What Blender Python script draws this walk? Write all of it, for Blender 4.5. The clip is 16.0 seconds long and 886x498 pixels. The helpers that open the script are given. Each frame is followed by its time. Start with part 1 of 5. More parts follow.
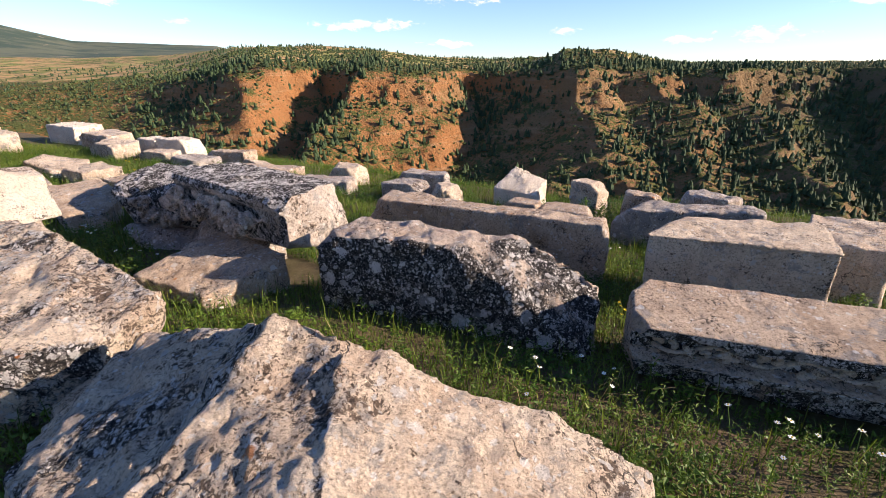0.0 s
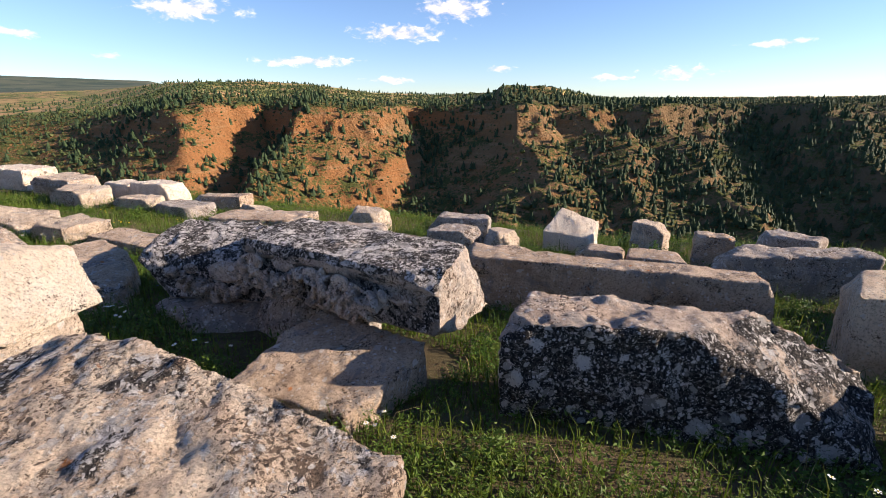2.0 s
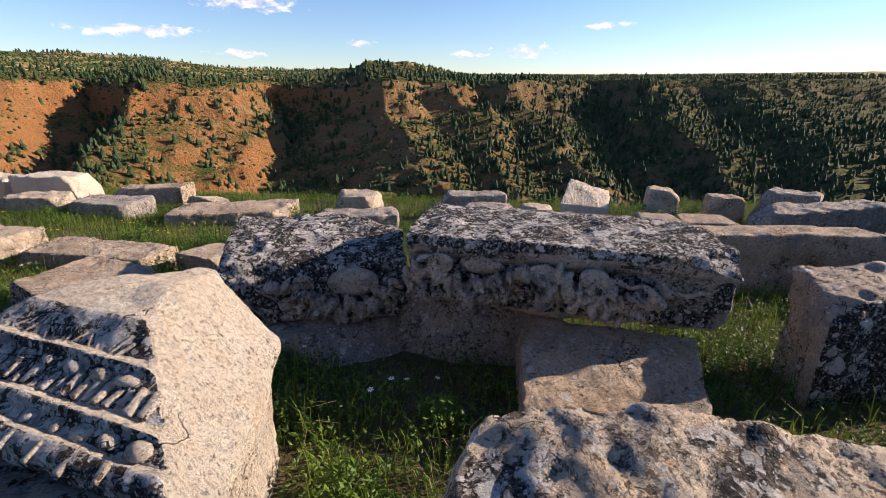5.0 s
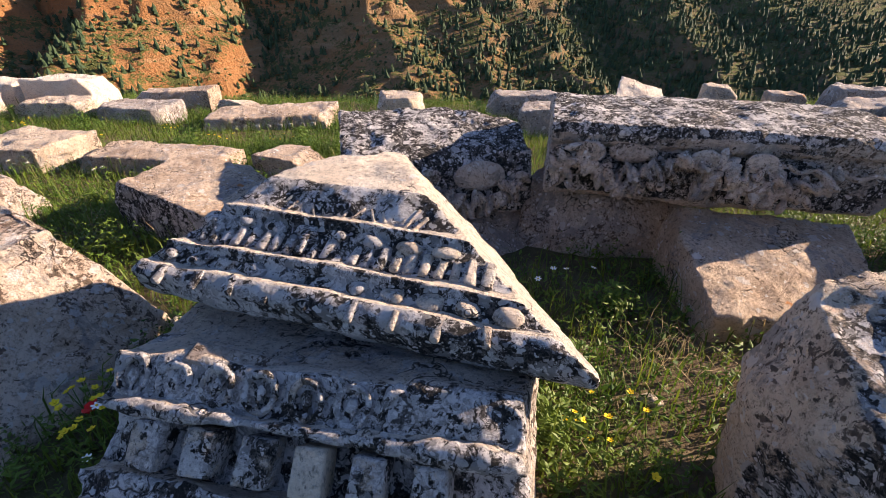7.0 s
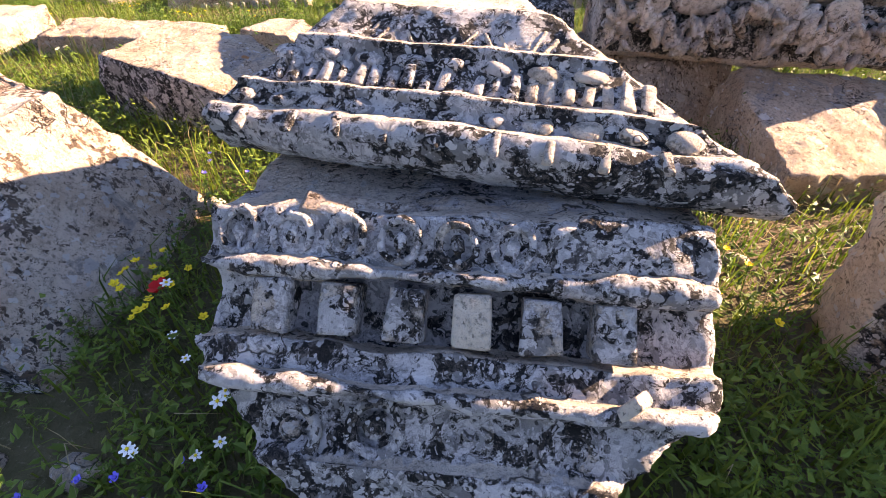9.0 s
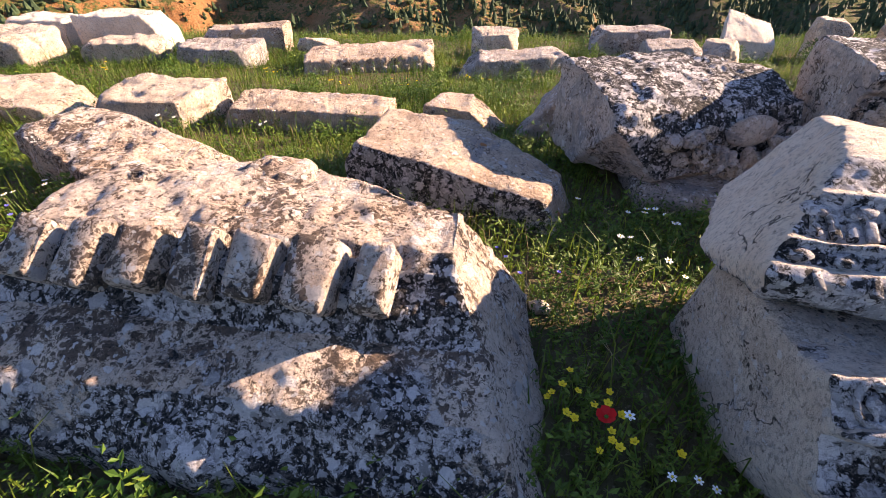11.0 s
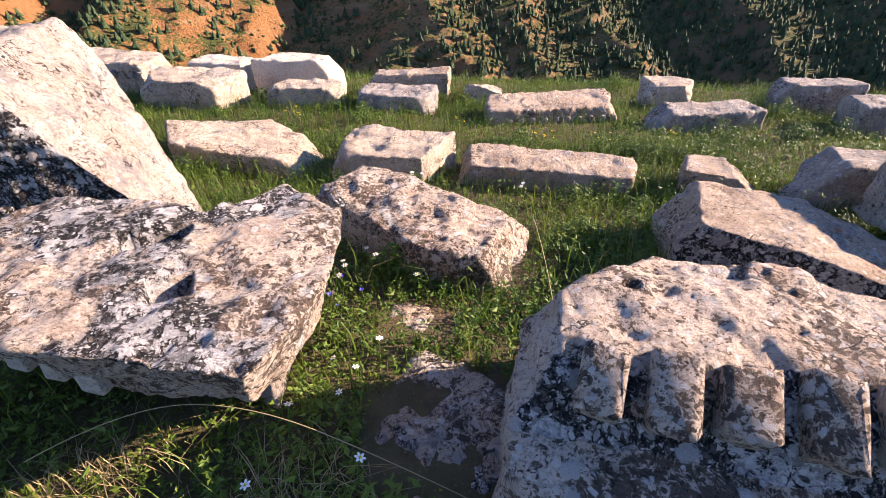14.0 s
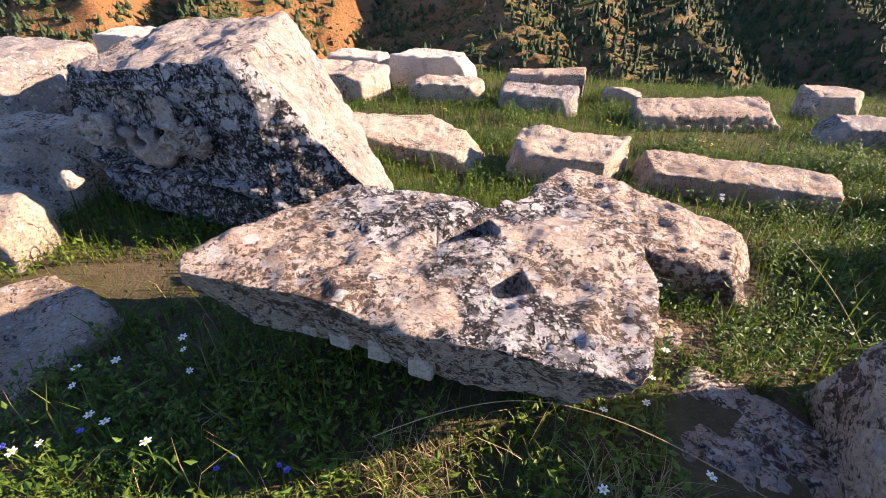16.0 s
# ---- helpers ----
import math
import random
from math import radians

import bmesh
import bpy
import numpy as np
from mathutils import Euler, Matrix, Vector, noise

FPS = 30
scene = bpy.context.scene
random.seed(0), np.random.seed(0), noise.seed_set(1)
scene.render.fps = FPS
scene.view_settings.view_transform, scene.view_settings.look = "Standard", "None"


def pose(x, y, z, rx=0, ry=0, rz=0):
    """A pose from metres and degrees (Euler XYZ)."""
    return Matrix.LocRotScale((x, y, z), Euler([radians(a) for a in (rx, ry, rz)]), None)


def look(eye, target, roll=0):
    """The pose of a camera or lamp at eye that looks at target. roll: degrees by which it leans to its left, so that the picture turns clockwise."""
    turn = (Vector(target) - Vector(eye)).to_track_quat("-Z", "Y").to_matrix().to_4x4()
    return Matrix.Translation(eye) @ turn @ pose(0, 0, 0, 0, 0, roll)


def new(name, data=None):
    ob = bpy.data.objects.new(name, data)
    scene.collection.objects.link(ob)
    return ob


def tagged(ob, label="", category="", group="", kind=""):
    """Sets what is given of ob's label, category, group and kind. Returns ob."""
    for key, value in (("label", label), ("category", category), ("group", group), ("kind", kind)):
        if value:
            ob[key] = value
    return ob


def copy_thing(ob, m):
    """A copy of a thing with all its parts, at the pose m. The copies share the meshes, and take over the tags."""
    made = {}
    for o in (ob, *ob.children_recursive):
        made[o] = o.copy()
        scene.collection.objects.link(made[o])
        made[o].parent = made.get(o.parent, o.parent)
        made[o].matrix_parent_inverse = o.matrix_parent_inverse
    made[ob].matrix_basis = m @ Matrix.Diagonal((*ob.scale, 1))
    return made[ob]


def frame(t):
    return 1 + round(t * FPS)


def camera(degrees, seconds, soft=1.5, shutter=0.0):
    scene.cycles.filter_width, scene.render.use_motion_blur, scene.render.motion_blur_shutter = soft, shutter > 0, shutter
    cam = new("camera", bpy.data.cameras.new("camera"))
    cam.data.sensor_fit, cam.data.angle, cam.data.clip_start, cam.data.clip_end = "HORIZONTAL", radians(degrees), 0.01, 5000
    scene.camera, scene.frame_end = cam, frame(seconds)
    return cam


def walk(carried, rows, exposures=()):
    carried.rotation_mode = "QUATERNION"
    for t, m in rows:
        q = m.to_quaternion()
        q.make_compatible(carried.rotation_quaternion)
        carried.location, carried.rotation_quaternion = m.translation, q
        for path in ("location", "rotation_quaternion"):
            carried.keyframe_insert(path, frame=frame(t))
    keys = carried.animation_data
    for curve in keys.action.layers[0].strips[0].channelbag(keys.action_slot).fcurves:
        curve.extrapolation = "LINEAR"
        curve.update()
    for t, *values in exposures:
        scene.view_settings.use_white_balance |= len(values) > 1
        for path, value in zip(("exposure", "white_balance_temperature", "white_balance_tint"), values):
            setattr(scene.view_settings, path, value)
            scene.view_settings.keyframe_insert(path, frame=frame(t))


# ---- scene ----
cam = camera(86.9, 16.0, 0.8)
METRES, EYE, TILT, LEAN, TURN = 8.96, 1.736, -21.0, 0.0, 0.0
ROWS = [
    (0.0, 0.0, 0.0, 0.0, 0.0, 0.0, -0.0),
    (0.5, -0.0421, 0.0238, 0.0112, -0.39, 1.0, 0.15),
    (1.0, -0.0891, 0.0514, 0.0245, -1.94, 2.15, 0.69),
    (1.5, -0.1239, 0.0689, 0.0318, -4.09, 2.99, 1.51),
    (2.0, -0.1594, 0.0921, 0.0375, -6.18, 3.72, 2.38),
    (2.5, -0.2038, 0.1267, 0.0472, -9.09, 4.26, 3.38),
    (3.0, -0.2416, 0.1449, 0.0531, -12.45, 4.17, 4.61),
    (5.5, -0.3783, 0.2327, 0.0713, -22.2, -2.28, 8.3),
    (6.0, -0.3911, 0.2504, 0.0735, -22.87, -4.71, 8.62),
    (7.0, -0.4462, 0.2516, 0.0665, -22.59, -10.91, 8.59),
    (7.5, -0.4584, 0.2621, 0.0627, -22.82, -15.42, 8.7),
    (8.0, -0.4635, 0.2706, 0.0557, -23.34, -19.67, 8.91),
    (8.5, -0.468, 0.2762, 0.0507, -25.43, -22.47, 9.46),
    (9.0, -0.4804, 0.2798, 0.0527, -26.37, -22.85, 9.61),
    (9.5, -0.5099, 0.2848, 0.0644, -25.23, -21.72, 9.09),
    (10.0, -0.5423, 0.3041, 0.0802, -24.05, -20.87, 8.69),
    (12.5, -0.6474, 0.3935, 0.1307, -26.4, -15.06, 9.89),
    (13.0, -0.6673, 0.4127, 0.1394, -25.47, -14.56, 9.61),
    (13.5, -0.6987, 0.4239, 0.1448, -23.18, -13.89, 8.92),
    (14.0, -0.7315, 0.4318, 0.1516, -19.25, -14.34, 7.62),
    (14.5, -0.7617, 0.4374, 0.156, -15.17, -15.4, 6.23),
    (15.0, -0.7801, 0.4522, 0.1625, -12.81, -15.84, 5.4),
    (15.5, -0.7986, 0.4602, 0.1632, -12.31, -15.42, 5.19),
    (16.0, -0.8237, 0.459, 0.1642, -11.56, -13.8, 4.85),
]
EXPOSURES = [(0.0, 1.3, 6750, 21), (3.0, 1.05, 6800, 19), (5.5, 1.0, 6900, 19), (7.0, 1.65, 7250, 24), (7.75, 2.05, 7800, 27), (8.75, 2.75, 8700, 31), (9.5, 2.7, 8800, 32), (10.2, 2.4, 8500, 31),
             (12.5, 1.95, 6800, 29), (16.0, 1.85, 7100, 28)]
walk(cam, [(t, pose(0, 0, EYE, TILT, LEAN, TURN) @ pose(METRES * x, METRES * y, METRES * z, 90 + pitch, roll, yaw)) for t, x, y, z, yaw, pitch, roll in ROWS],
     EXPOSURES)

K = METRES / 8.0          # the plan below is in eighths of the walk's length

# ---- light ----
SUN_AZ, SUN_EL = -10.0, 20.0        # degrees from +x towards +y, and above the horizon
sun = new("sun", bpy.data.lights.new("sun", "SUN"))
sun.data.energy, sun.data.angle, sun.data.color = 5.0, radians(0.55), (1.0, 0.88, 0.70)
sun_dir = Vector((math.cos(radians(SUN_AZ)) * math.cos(radians(SUN_EL)), math.sin(radians(SUN_AZ)) * math.cos(radians(SUN_EL)), math.sin(radians(SUN_EL))))
sun.matrix_world = look(sun_dir * 60, (0, 0, 0))


class Nodes:
    """Short hand for building node trees."""

    def __init__(self, tree):
        self.tree = tree
        tree.nodes.clear()

    def add(self, kind, **given):
        node = self.tree.nodes.new(kind)
        for key, value in given.items():
            if key == "data_type":
                node.data_type = value
            elif key == "blend_type":
                node.blend_type = value
            elif key == "operation":
                node.operation = value
            elif key == "feature":
                node.feature = value
        return node

    def put(self, socket, value):
        if hasattr(value, "is_linked"):
            self.tree.links.new(value, socket)
        else:
            socket.default_value = value

    def math(self, operation, a, b=0.0, c=0.0):
        node = self.add("ShaderNodeMath", operation=operation)
        for k, v in enumerate((a, b, c)):
            self.put(node.inputs[k], v)
        return node.outputs[0]

    def vec(self, operation, a, b):
        node = self.add("ShaderNodeVectorMath", operation=operation)
        self.put(node.inputs[0], a)
        if operation == "SCALE":
            self.put(node.inputs[3], b)
        else:
            self.put(node.inputs[1], b)
        return node.outputs[1] if operation in ("LENGTH", "DOT_PRODUCT", "DISTANCE") else node.outputs[0]

    def noise(self, at, scale, detail=5, rough=0.6, distort=0.0):
        node = self.add("ShaderNodeTexNoise")
        self.put(node.inputs["Vector"], at)
        for key, value in (("Scale", scale), ("Detail", detail), ("Roughness", rough), ("Distortion", distort)):
            self.put(node.inputs[key], value)
        return node.outputs["Fac"]

    def cells(self, at, scale, feature="F1"):
        node = self.add("ShaderNodeTexVoronoi", feature=feature)
        self.put(node.inputs["Vector"], at)
        self.put(node.inputs["Scale"], scale)
        return node.outputs["Distance"], node.outputs["Color"]

    def step(self, value, low, high):
        node = self.add("ShaderNodeMapRange")
        node.interpolation_type = "SMOOTHSTEP"
        for k, v in enumerate((value, low, high, 0.0, 1.0)):
            self.put(node.inputs[k], v)
        return node.outputs[0]

    def mix(self, fac, a, b, blend="MIX"):
        node = self.add("ShaderNodeMix", data_type="RGBA", blend_type=blend)
        self.put(node.inputs[0], fac)
        for socket, value in ((node.inputs[6], a), (node.inputs[7], b)):
            self.put(socket, value if hasattr(value, "is_linked") else (*value, 1.0))
        return node.outputs[2]

    def bump(self, height, strength, distance, normal=None):
        node = self.add("ShaderNodeBump")
        self.put(node.inputs["Height"], height)
        self.put(node.inputs["Strength"], strength)
        self.put(node.inputs["Distance"], distance)
        if normal is not None:
            self.put(node.inputs["Normal"], normal)
        return node.outputs[0]

    def surface(self, color, rough, normal=None, **more):
        out = self.add("ShaderNodeOutputMaterial")
        bsdf = self.add("ShaderNodeBsdfPrincipled")
        self.put(bsdf.inputs["Base Color"], color if hasattr(color, "is_linked") else (*color, 1.0))
        self.put(bsdf.inputs["Roughness"], rough)
        bsdf.inputs["Specular IOR Level"].default_value = more.get("spec", 0.3)
        if normal is not None:
            self.put(bsdf.inputs["Normal"], normal)
        self.tree.links.new(bsdf.outputs[0], out.inputs[0])
        return bsdf, out


# sky with small fair-weather clouds low above the far plateau
world = bpy.data.worlds.new("sky")
world.use_nodes = True
scene.world = world
n = Nodes(world.node_tree)
sky = n.add("ShaderNodeTexSky")
sky.sky_type, sky.sun_disc = "NISHITA", False
sky.sun_elevation, sky.sun_rotation = radians(SUN_EL), radians(90 - SUN_AZ)
sky.air_density, sky.dust_density, sky.ozone_density = 0.95, 0.0, 3.0
ways = n.add("ShaderNodeTexCoord").outputs["Generated"]
fine = n.noise(n.vec("MULTIPLY", ways, (1.0, 1.0, 1.9)), 34.0, 8, 0.62, 0.3)
mask = 0.0
# azimuth from +y, elevation, half width, half height (degrees)
for az, el, wide, high in ((-8.5, 4.6, 8.0, 0.9), (1.9, 7.6, 7.5, 1.5), (8.0, 10.0, 6.5, 2.0), (-20.0, 9.0, 7.5, 1.7), (0.5, 2.7, 4.0, 0.6), (13.0, 3.9, 2.6, 0.6),
                           (25.0, 2.8, 4.0, 0.55), (32.0, 3.2, 5.5, 1.0), (40.0, 5.5, 4.0, 0.6), (-33.0, 6.0, 2.5, 0.7), (-27.0, 4.5, 2.0, 0.5),
                           (-62.0, 12.0, 14.0, 3.0), (95.0, 11.0, 16.0, 3.0), (170.0, 14.0, 20.0, 4.0)):
    a, e = radians(az), radians(el)
    middle = Vector((math.sin(a) * math.cos(e), math.cos(a) * math.cos(e), math.sin(e)))
    side, rise = Vector((math.cos(a), -math.sin(a), 0)), Vector((-math.sin(a) * math.sin(e), -math.cos(a) * math.sin(e), math.cos(e)))
    off = n.vec("SUBTRACT", ways, middle)
    u = n.math("DIVIDE", n.vec("DOT_PRODUCT", off, side), radians(wide))
    v = n.math("DIVIDE", n.vec("DOT_PRODUCT", off, rise), radians(high))
    reach = n.math("SQRT", n.math("ADD", n.math("MULTIPLY", u, u), n.math("MULTIPLY", v, v)))
    front = n.step(n.vec("DOT_PRODUCT", ways, middle), 0.5, 0.6)
    mask = n.math("MAXIMUM", mask, n.math("MULTIPLY", front, n.math("SUBTRACT", 1.0, reach)))
cover = n.step(n.math("ADD", n.math("MULTIPLY", mask, 0.42), n.math("SUBTRACT", fine, 0.63)), 0.0, 0.26)
cover = n.math("MULTIPLY", n.math("MULTIPLY", cover, n.step(mask, 0.0, 0.2)), 0.9)
back = n.add("ShaderNodeBackground")
n.put(back.inputs["Color"], n.mix(cover, n.mix(1.0, sky.outputs[0], (0.82, 0.94, 1.12), "MULTIPLY"), n.mix(n.step(fine, 0.4, 0.75), (5.2, 5.3, 5.8), (9.6, 9.2, 8.8))))
n.put(back.inputs["Strength"], 0.083)
n.tree.links.new(back.outputs[0], n.add("ShaderNodeOutputWorld").inputs[0])


# ---- materials ----
def material(name):
    m = bpy.data.materials.new(name)
    m.use_nodes = True
    return m, Nodes(m.node_tree)


def stone_material(name, pale, tan, grey=0.35, black=0.25, white=0.25, rust=0.15, dark=0.5):
    """Weathered marble: pale and tan patches, grey patina, black specks, orange lichen, and a mottled lichen crust where the mesh's "lichen" is high. dark: how black the crust is."""
    m, n = material(name)
    at = n.vec("ADD", n.add("ShaderNodeTexCoord").outputs["Object"], n.vec("SCALE", (37.0, 11.0, 23.0), n.add("ShaderNodeObjectInfo").outputs["Random"]))
    grown = n.add("ShaderNodeAttribute")
    grown.attribute_name = "lichen"
    warp = n.add("ShaderNodeTexNoise")
    n.put(warp.inputs["Vector"], at)
    warp.inputs["Scale"].default_value, warp.inputs["Detail"].default_value = 9.0, 4.0
    ripple = n.add("ShaderNodeTexNoise")
    n.put(ripple.inputs["Vector"], at)
    ripple.inputs["Scale"].default_value, ripple.inputs["Detail"].default_value = 48.0, 5.0
    bent = n.vec("ADD", n.vec("ADD", at, n.vec("SCALE", warp.outputs["Color"], 0.055)), n.vec("SCALE", ripple.outputs["Color"], 0.030))
    broad, patch = n.noise(at, 2.1, 4, 0.6), n.noise(at, 8.0, 8, 0.7, 0.4)
    grain, speck = n.noise(at, 60.0, 6, 0.75), n.noise(at, 170.0, 4, 0.75)
    color = n.mix(n.step(n.math("ADD", n.math("MULTIPLY", patch, 0.6), n.math("MULTIPLY", broad, 0.5)), 0.44, 0.68), pale, tan)
    color = n.mix(n.math("MULTIPLY", n.step(grain, 0.47, 0.66), 0.7), color, tuple(0.36 * v for v in tan))
    color = n.mix(n.math("MULTIPLY", n.step(speck, 0.52, 0.72), 0.35), color, tuple(min(1.25 * v, 0.8) for v in pale))
    pocks = n.noise(at, 58.0, 5, 0.72)
    color = n.mix(n.math("MULTIPLY", n.step(pocks, 0.61, 0.64), 0.7), color, tuple(0.25 * v for v in tan))
    # grey patina in ragged films
    film = n.noise(at, 5.5, 9, 0.75, 0.8)
    film_on = n.step(film, 0.61 - 0.2 * grey, 0.68 - 0.17 * grey)
    color = n.mix(n.math("MULTIPLY", film_on, n.math("ADD", 0.35, n.math("MULTIPLY", grain, 0.7))), color, (0.27, 0.255, 0.245))
    # brown-black lichen specks gathered in drifts
    drift = n.noise(at, 3.0, 4, 0.6)

    def spots(scale, reach, share, ragged=0.8):
        """Ragged round spots: their mask, and a random number for each."""
        d, c = n.cells(n.vec("ADD", bent, (scale, 0.3 * scale, 0.7 * scale)), scale)
        pick = n.add("ShaderNodeSeparateColor")
        n.put(pick.inputs[0], c)
        size = n.math("MULTIPLY", n.math("ADD", 0.45, n.math("MULTIPLY", pick.outputs[2], 0.55)), reach)
        edge = n.math("SUBTRACT", n.math("ADD", d, n.math("MULTIPLY", n.math("SUBTRACT", grain, 0.5), ragged)), size)
        there = n.step(n.math("SUBTRACT", pick.outputs[0], share), 0.02, -0.02)
        return n.math("MULTIPLY", n.step(edge, 0.05, -0.05), there), pick.outputs[1]

    sparse = n.math("MULTIPLY", n.step(drift, 0.62 - 0.16 * black, 0.72 - 0.10 * black), 0.9)
    blotch = n.noise(bent, 30.0, 8, 0.74, 0.4)
    level = n.math("ADD", n.math("MULTIPLY", blotch, 0.75), n.math("MULTIPLY", drift, 0.35))
    color = n.mix(n.math("MULTIPLY", n.step(level, 0.70 - 0.095 * black, 0.715 - 0.095 * black), 0.9), color, n.mix(n.step(grain, 0.35, 0.65), (0.028, 0.021, 0.017), (0.15, 0.10, 0.07)))
    for scale, reach in ((52.0, 0.50), (115.0, 0.46)):
        dot, tone = spots(scale, reach, n.math("MULTIPLY", sparse, 0.30 + 0.22 * black))
        color = n.mix(n.math("MULTIPLY", dot, 0.88), color, n.mix(tone, (0.022, 0.018, 0.016), (0.16, 0.11, 0.08)))
    # pale lichen flecks
    for scale, share in ((18.0, 0.16), (44.0, 0.30)):
        dot, tone = spots(scale, 0.50, share * white)
        color = n.mix(n.math("MULTIPLY", dot, 0.8), color, n.mix(tone, (0.50, 0.47, 0.44), (0.76, 0.72, 0.67)))
    # the crust: a black ground, grey and whitish thalli of many sizes upon it, bare stone between
    c2 = n.noise(bent, 20.0, 9, 0.76, 0.2)
    c3 = n.noise(at, 4.0, 5, 0.6, 0.6)
    mid_crust = n.noise(bent, 60.0, 7, 0.8)
    share = n.math("ADD", n.math("MULTIPLY", c2, 0.8), n.math("MULTIPLY", c3, 0.40))
    crust = n.mix(n.step(mid_crust, 0.46, 0.62), (0.014, 0.013, 0.013), (0.15, 0.132, 0.118))
    pale_crust = n.mix(n.step(mid_crust, 0.40, 0.58), (0.30, 0.275, 0.26), (0.70, 0.665, 0.64))
    crust = n.mix(n.step(share, 0.725 - 0.28 * dark, 0.70 - 0.28 * dark), crust, pale_crust)
    for scale, reach, taken in ((9.0, 0.50, 0.30), (21.0, 0.55, 0.42), (48.0, 0.56, 0.46), (105.0, 0.52, 0.42)):
        dot, tone = spots(scale, reach, taken * (1.32 - 0.7 * dark), 0.75)
        color_of = n.mix(n.step(tone, 0.0, 0.8), (0.27, 0.26, 0.25), (0.78, 0.745, 0.715))
        color_of = n.mix(n.step(tone, 0.84, 0.86), color_of, (0.02, 0.018, 0.017))
        crust = n.mix(n.math("MULTIPLY", dot, n.math("ADD", 0.55, n.math("MULTIPLY", speck, 0.6))), crust, color_of)
    amount = n.math("ADD", grown.outputs["Fac"], n.math("MULTIPLY", n.math("SUBTRACT", n.noise(at, 13.0, 7, 0.75), 0.5), 1.1))
    on = n.step(amount, 0.42, 0.56)
    color = n.mix(on, color, crust)
    d3, c5 = n.cells(bent, 6.0)
    tell2 = n.add("ShaderNodeSeparateColor")
    n.put(tell2.inputs[0], c5)
    orange = n.math("MULTIPLY", n.step(n.math("ADD", d3, n.math("MULTIPLY", grain, 0.25)), 0.27, 0.20), n.step(tell2.outputs[1], 1.0 - 0.3 * rust, 1.01 - 0.3 * rust))
    color = n.mix(n.math("MULTIPLY", orange, 0.8), color, (0.50, 0.17, 0.03))
    high = n.math("ADD", n.math("MULTIPLY", patch, 0.8), n.math("ADD", n.math("MULTIPLY", grain, 0.5), n.math("MULTIPLY", speck, 0.2)))
    cracks = n.add("ShaderNodeTexVoronoi", feature="DISTANCE_TO_EDGE")
    n.put(cracks.inputs["Vector"], n.vec("ADD", at, n.vec("SCALE", warp.outputs["Color"], 0.35)))
    cracks.inputs["Scale"].default_value = 2.3
    split = n.math("MULTIPLY", n.step(cracks.outputs["Distance"], 0.014, 0.003), n.step(n.noise(at, 3.3, 2, 0.5), 0.55, 0.60))
    color = n.mix(n.math("MULTIPLY", split, 0.85), color, (0.05, 0.043, 0.036))
    high = n.math("SUBTRACT", high, n.math("ADD", n.math("MULTIPLY", split, 0.8), n.math("MULTIPLY", n.step(pocks, 0.58, 0.70), 0.35)))
    high = n.math("ADD", high, n.math("MULTIPLY", n.math("MULTIPLY", on, share), 0.25))
    n.surface(color, 0.92, n.bump(high, 1.0, 0.065), spec=0.2)
    return m


PALE = stone_material("stone_pale", (0.74, 0.605, 0.46), (0.54, 0.41, 0.30), 0.35, 0.7, 0.5, 0.1, 0.45)
MIXED = stone_material("stone_mixed", (0.79, 0.65, 0.50), (0.57, 0.42, 0.305), 0.4, 1.0, 0.65, 0.5, 0.55)
SPOTTED = stone_material("stone_spotted", (0.74, 0.61, 0.49), (0.54, 0.39, 0.285), 0.3, 1.35, 0.9, 0.2, 0.5)
CRUSTED = stone_material("stone_crusted", (0.64, 0.53, 0.43), (0.47, 0.36, 0.285), 0.5, 0.95, 0.6, 0.05, 0.66)
CARVED = stone_material("stone_carved", (0.77, 0.66, 0.54), (0.60, 0.475, 0.37), 0.25, 0.8, 0.6, 0.05, 0.34)
FRIEZE = stone_material("stone_frieze", (0.66, 0.565, 0.475), (0.49, 0.39, 0.31), 0.5, 0.85, 0.5, 0.05, 0.54)
GREY = stone_material("stone_grey", (0.57, 0.49, 0.41), (0.42, 0.33, 0.265), 0.75, 0.9, 0.8, 0.15, 0.5)
TAN = stone_material("stone_tan", (0.63, 0.49, 0.365), (0.44, 0.315, 0.22), 0.45, 0.8, 0.5, 0.3, 0.5)
WHITE = stone_material("stone_white", (0.82, 0.725, 0.60), (0.77, 0.63, 0.485), 0.0, 0.1, 0.2, 0.0, 0.45)


def leaf_material(name, one, two, three, rough=0.55, through_light=0.35):
    m, n = material(name)
    geo = n.add("ShaderNodeNewGeometry")
    pick = geo.outputs["Random Per Island"]
    color = n.mix(n.step(pick, 0.0, 0.6), one, two)
    color = n.mix(n.step(pick, 0.72, 1.0), color, three)
    broad = n.noise(geo.outputs["Position"], 1.3, 3, 0.6)
    color = n.mix(n.math("MULTIPLY", n.step(broad, 0.35, 0.7), 0.5), color, three)
    bsdf, out = n.surface(color, rough, spec=0.25)
    glow = n.add("ShaderNodeBsdfTranslucent")
    n.put(glow.inputs[0], color)
    both = n.add("ShaderNodeMixShader")
    both.inputs[0].default_value = through_light
    n.tree.links.new(bsdf.outputs[0], both.inputs[1])
    n.tree.links.new(glow.outputs[0], both.inputs[2])
    n.tree.links.new(both.outputs[0], out.inputs[0])
    return m


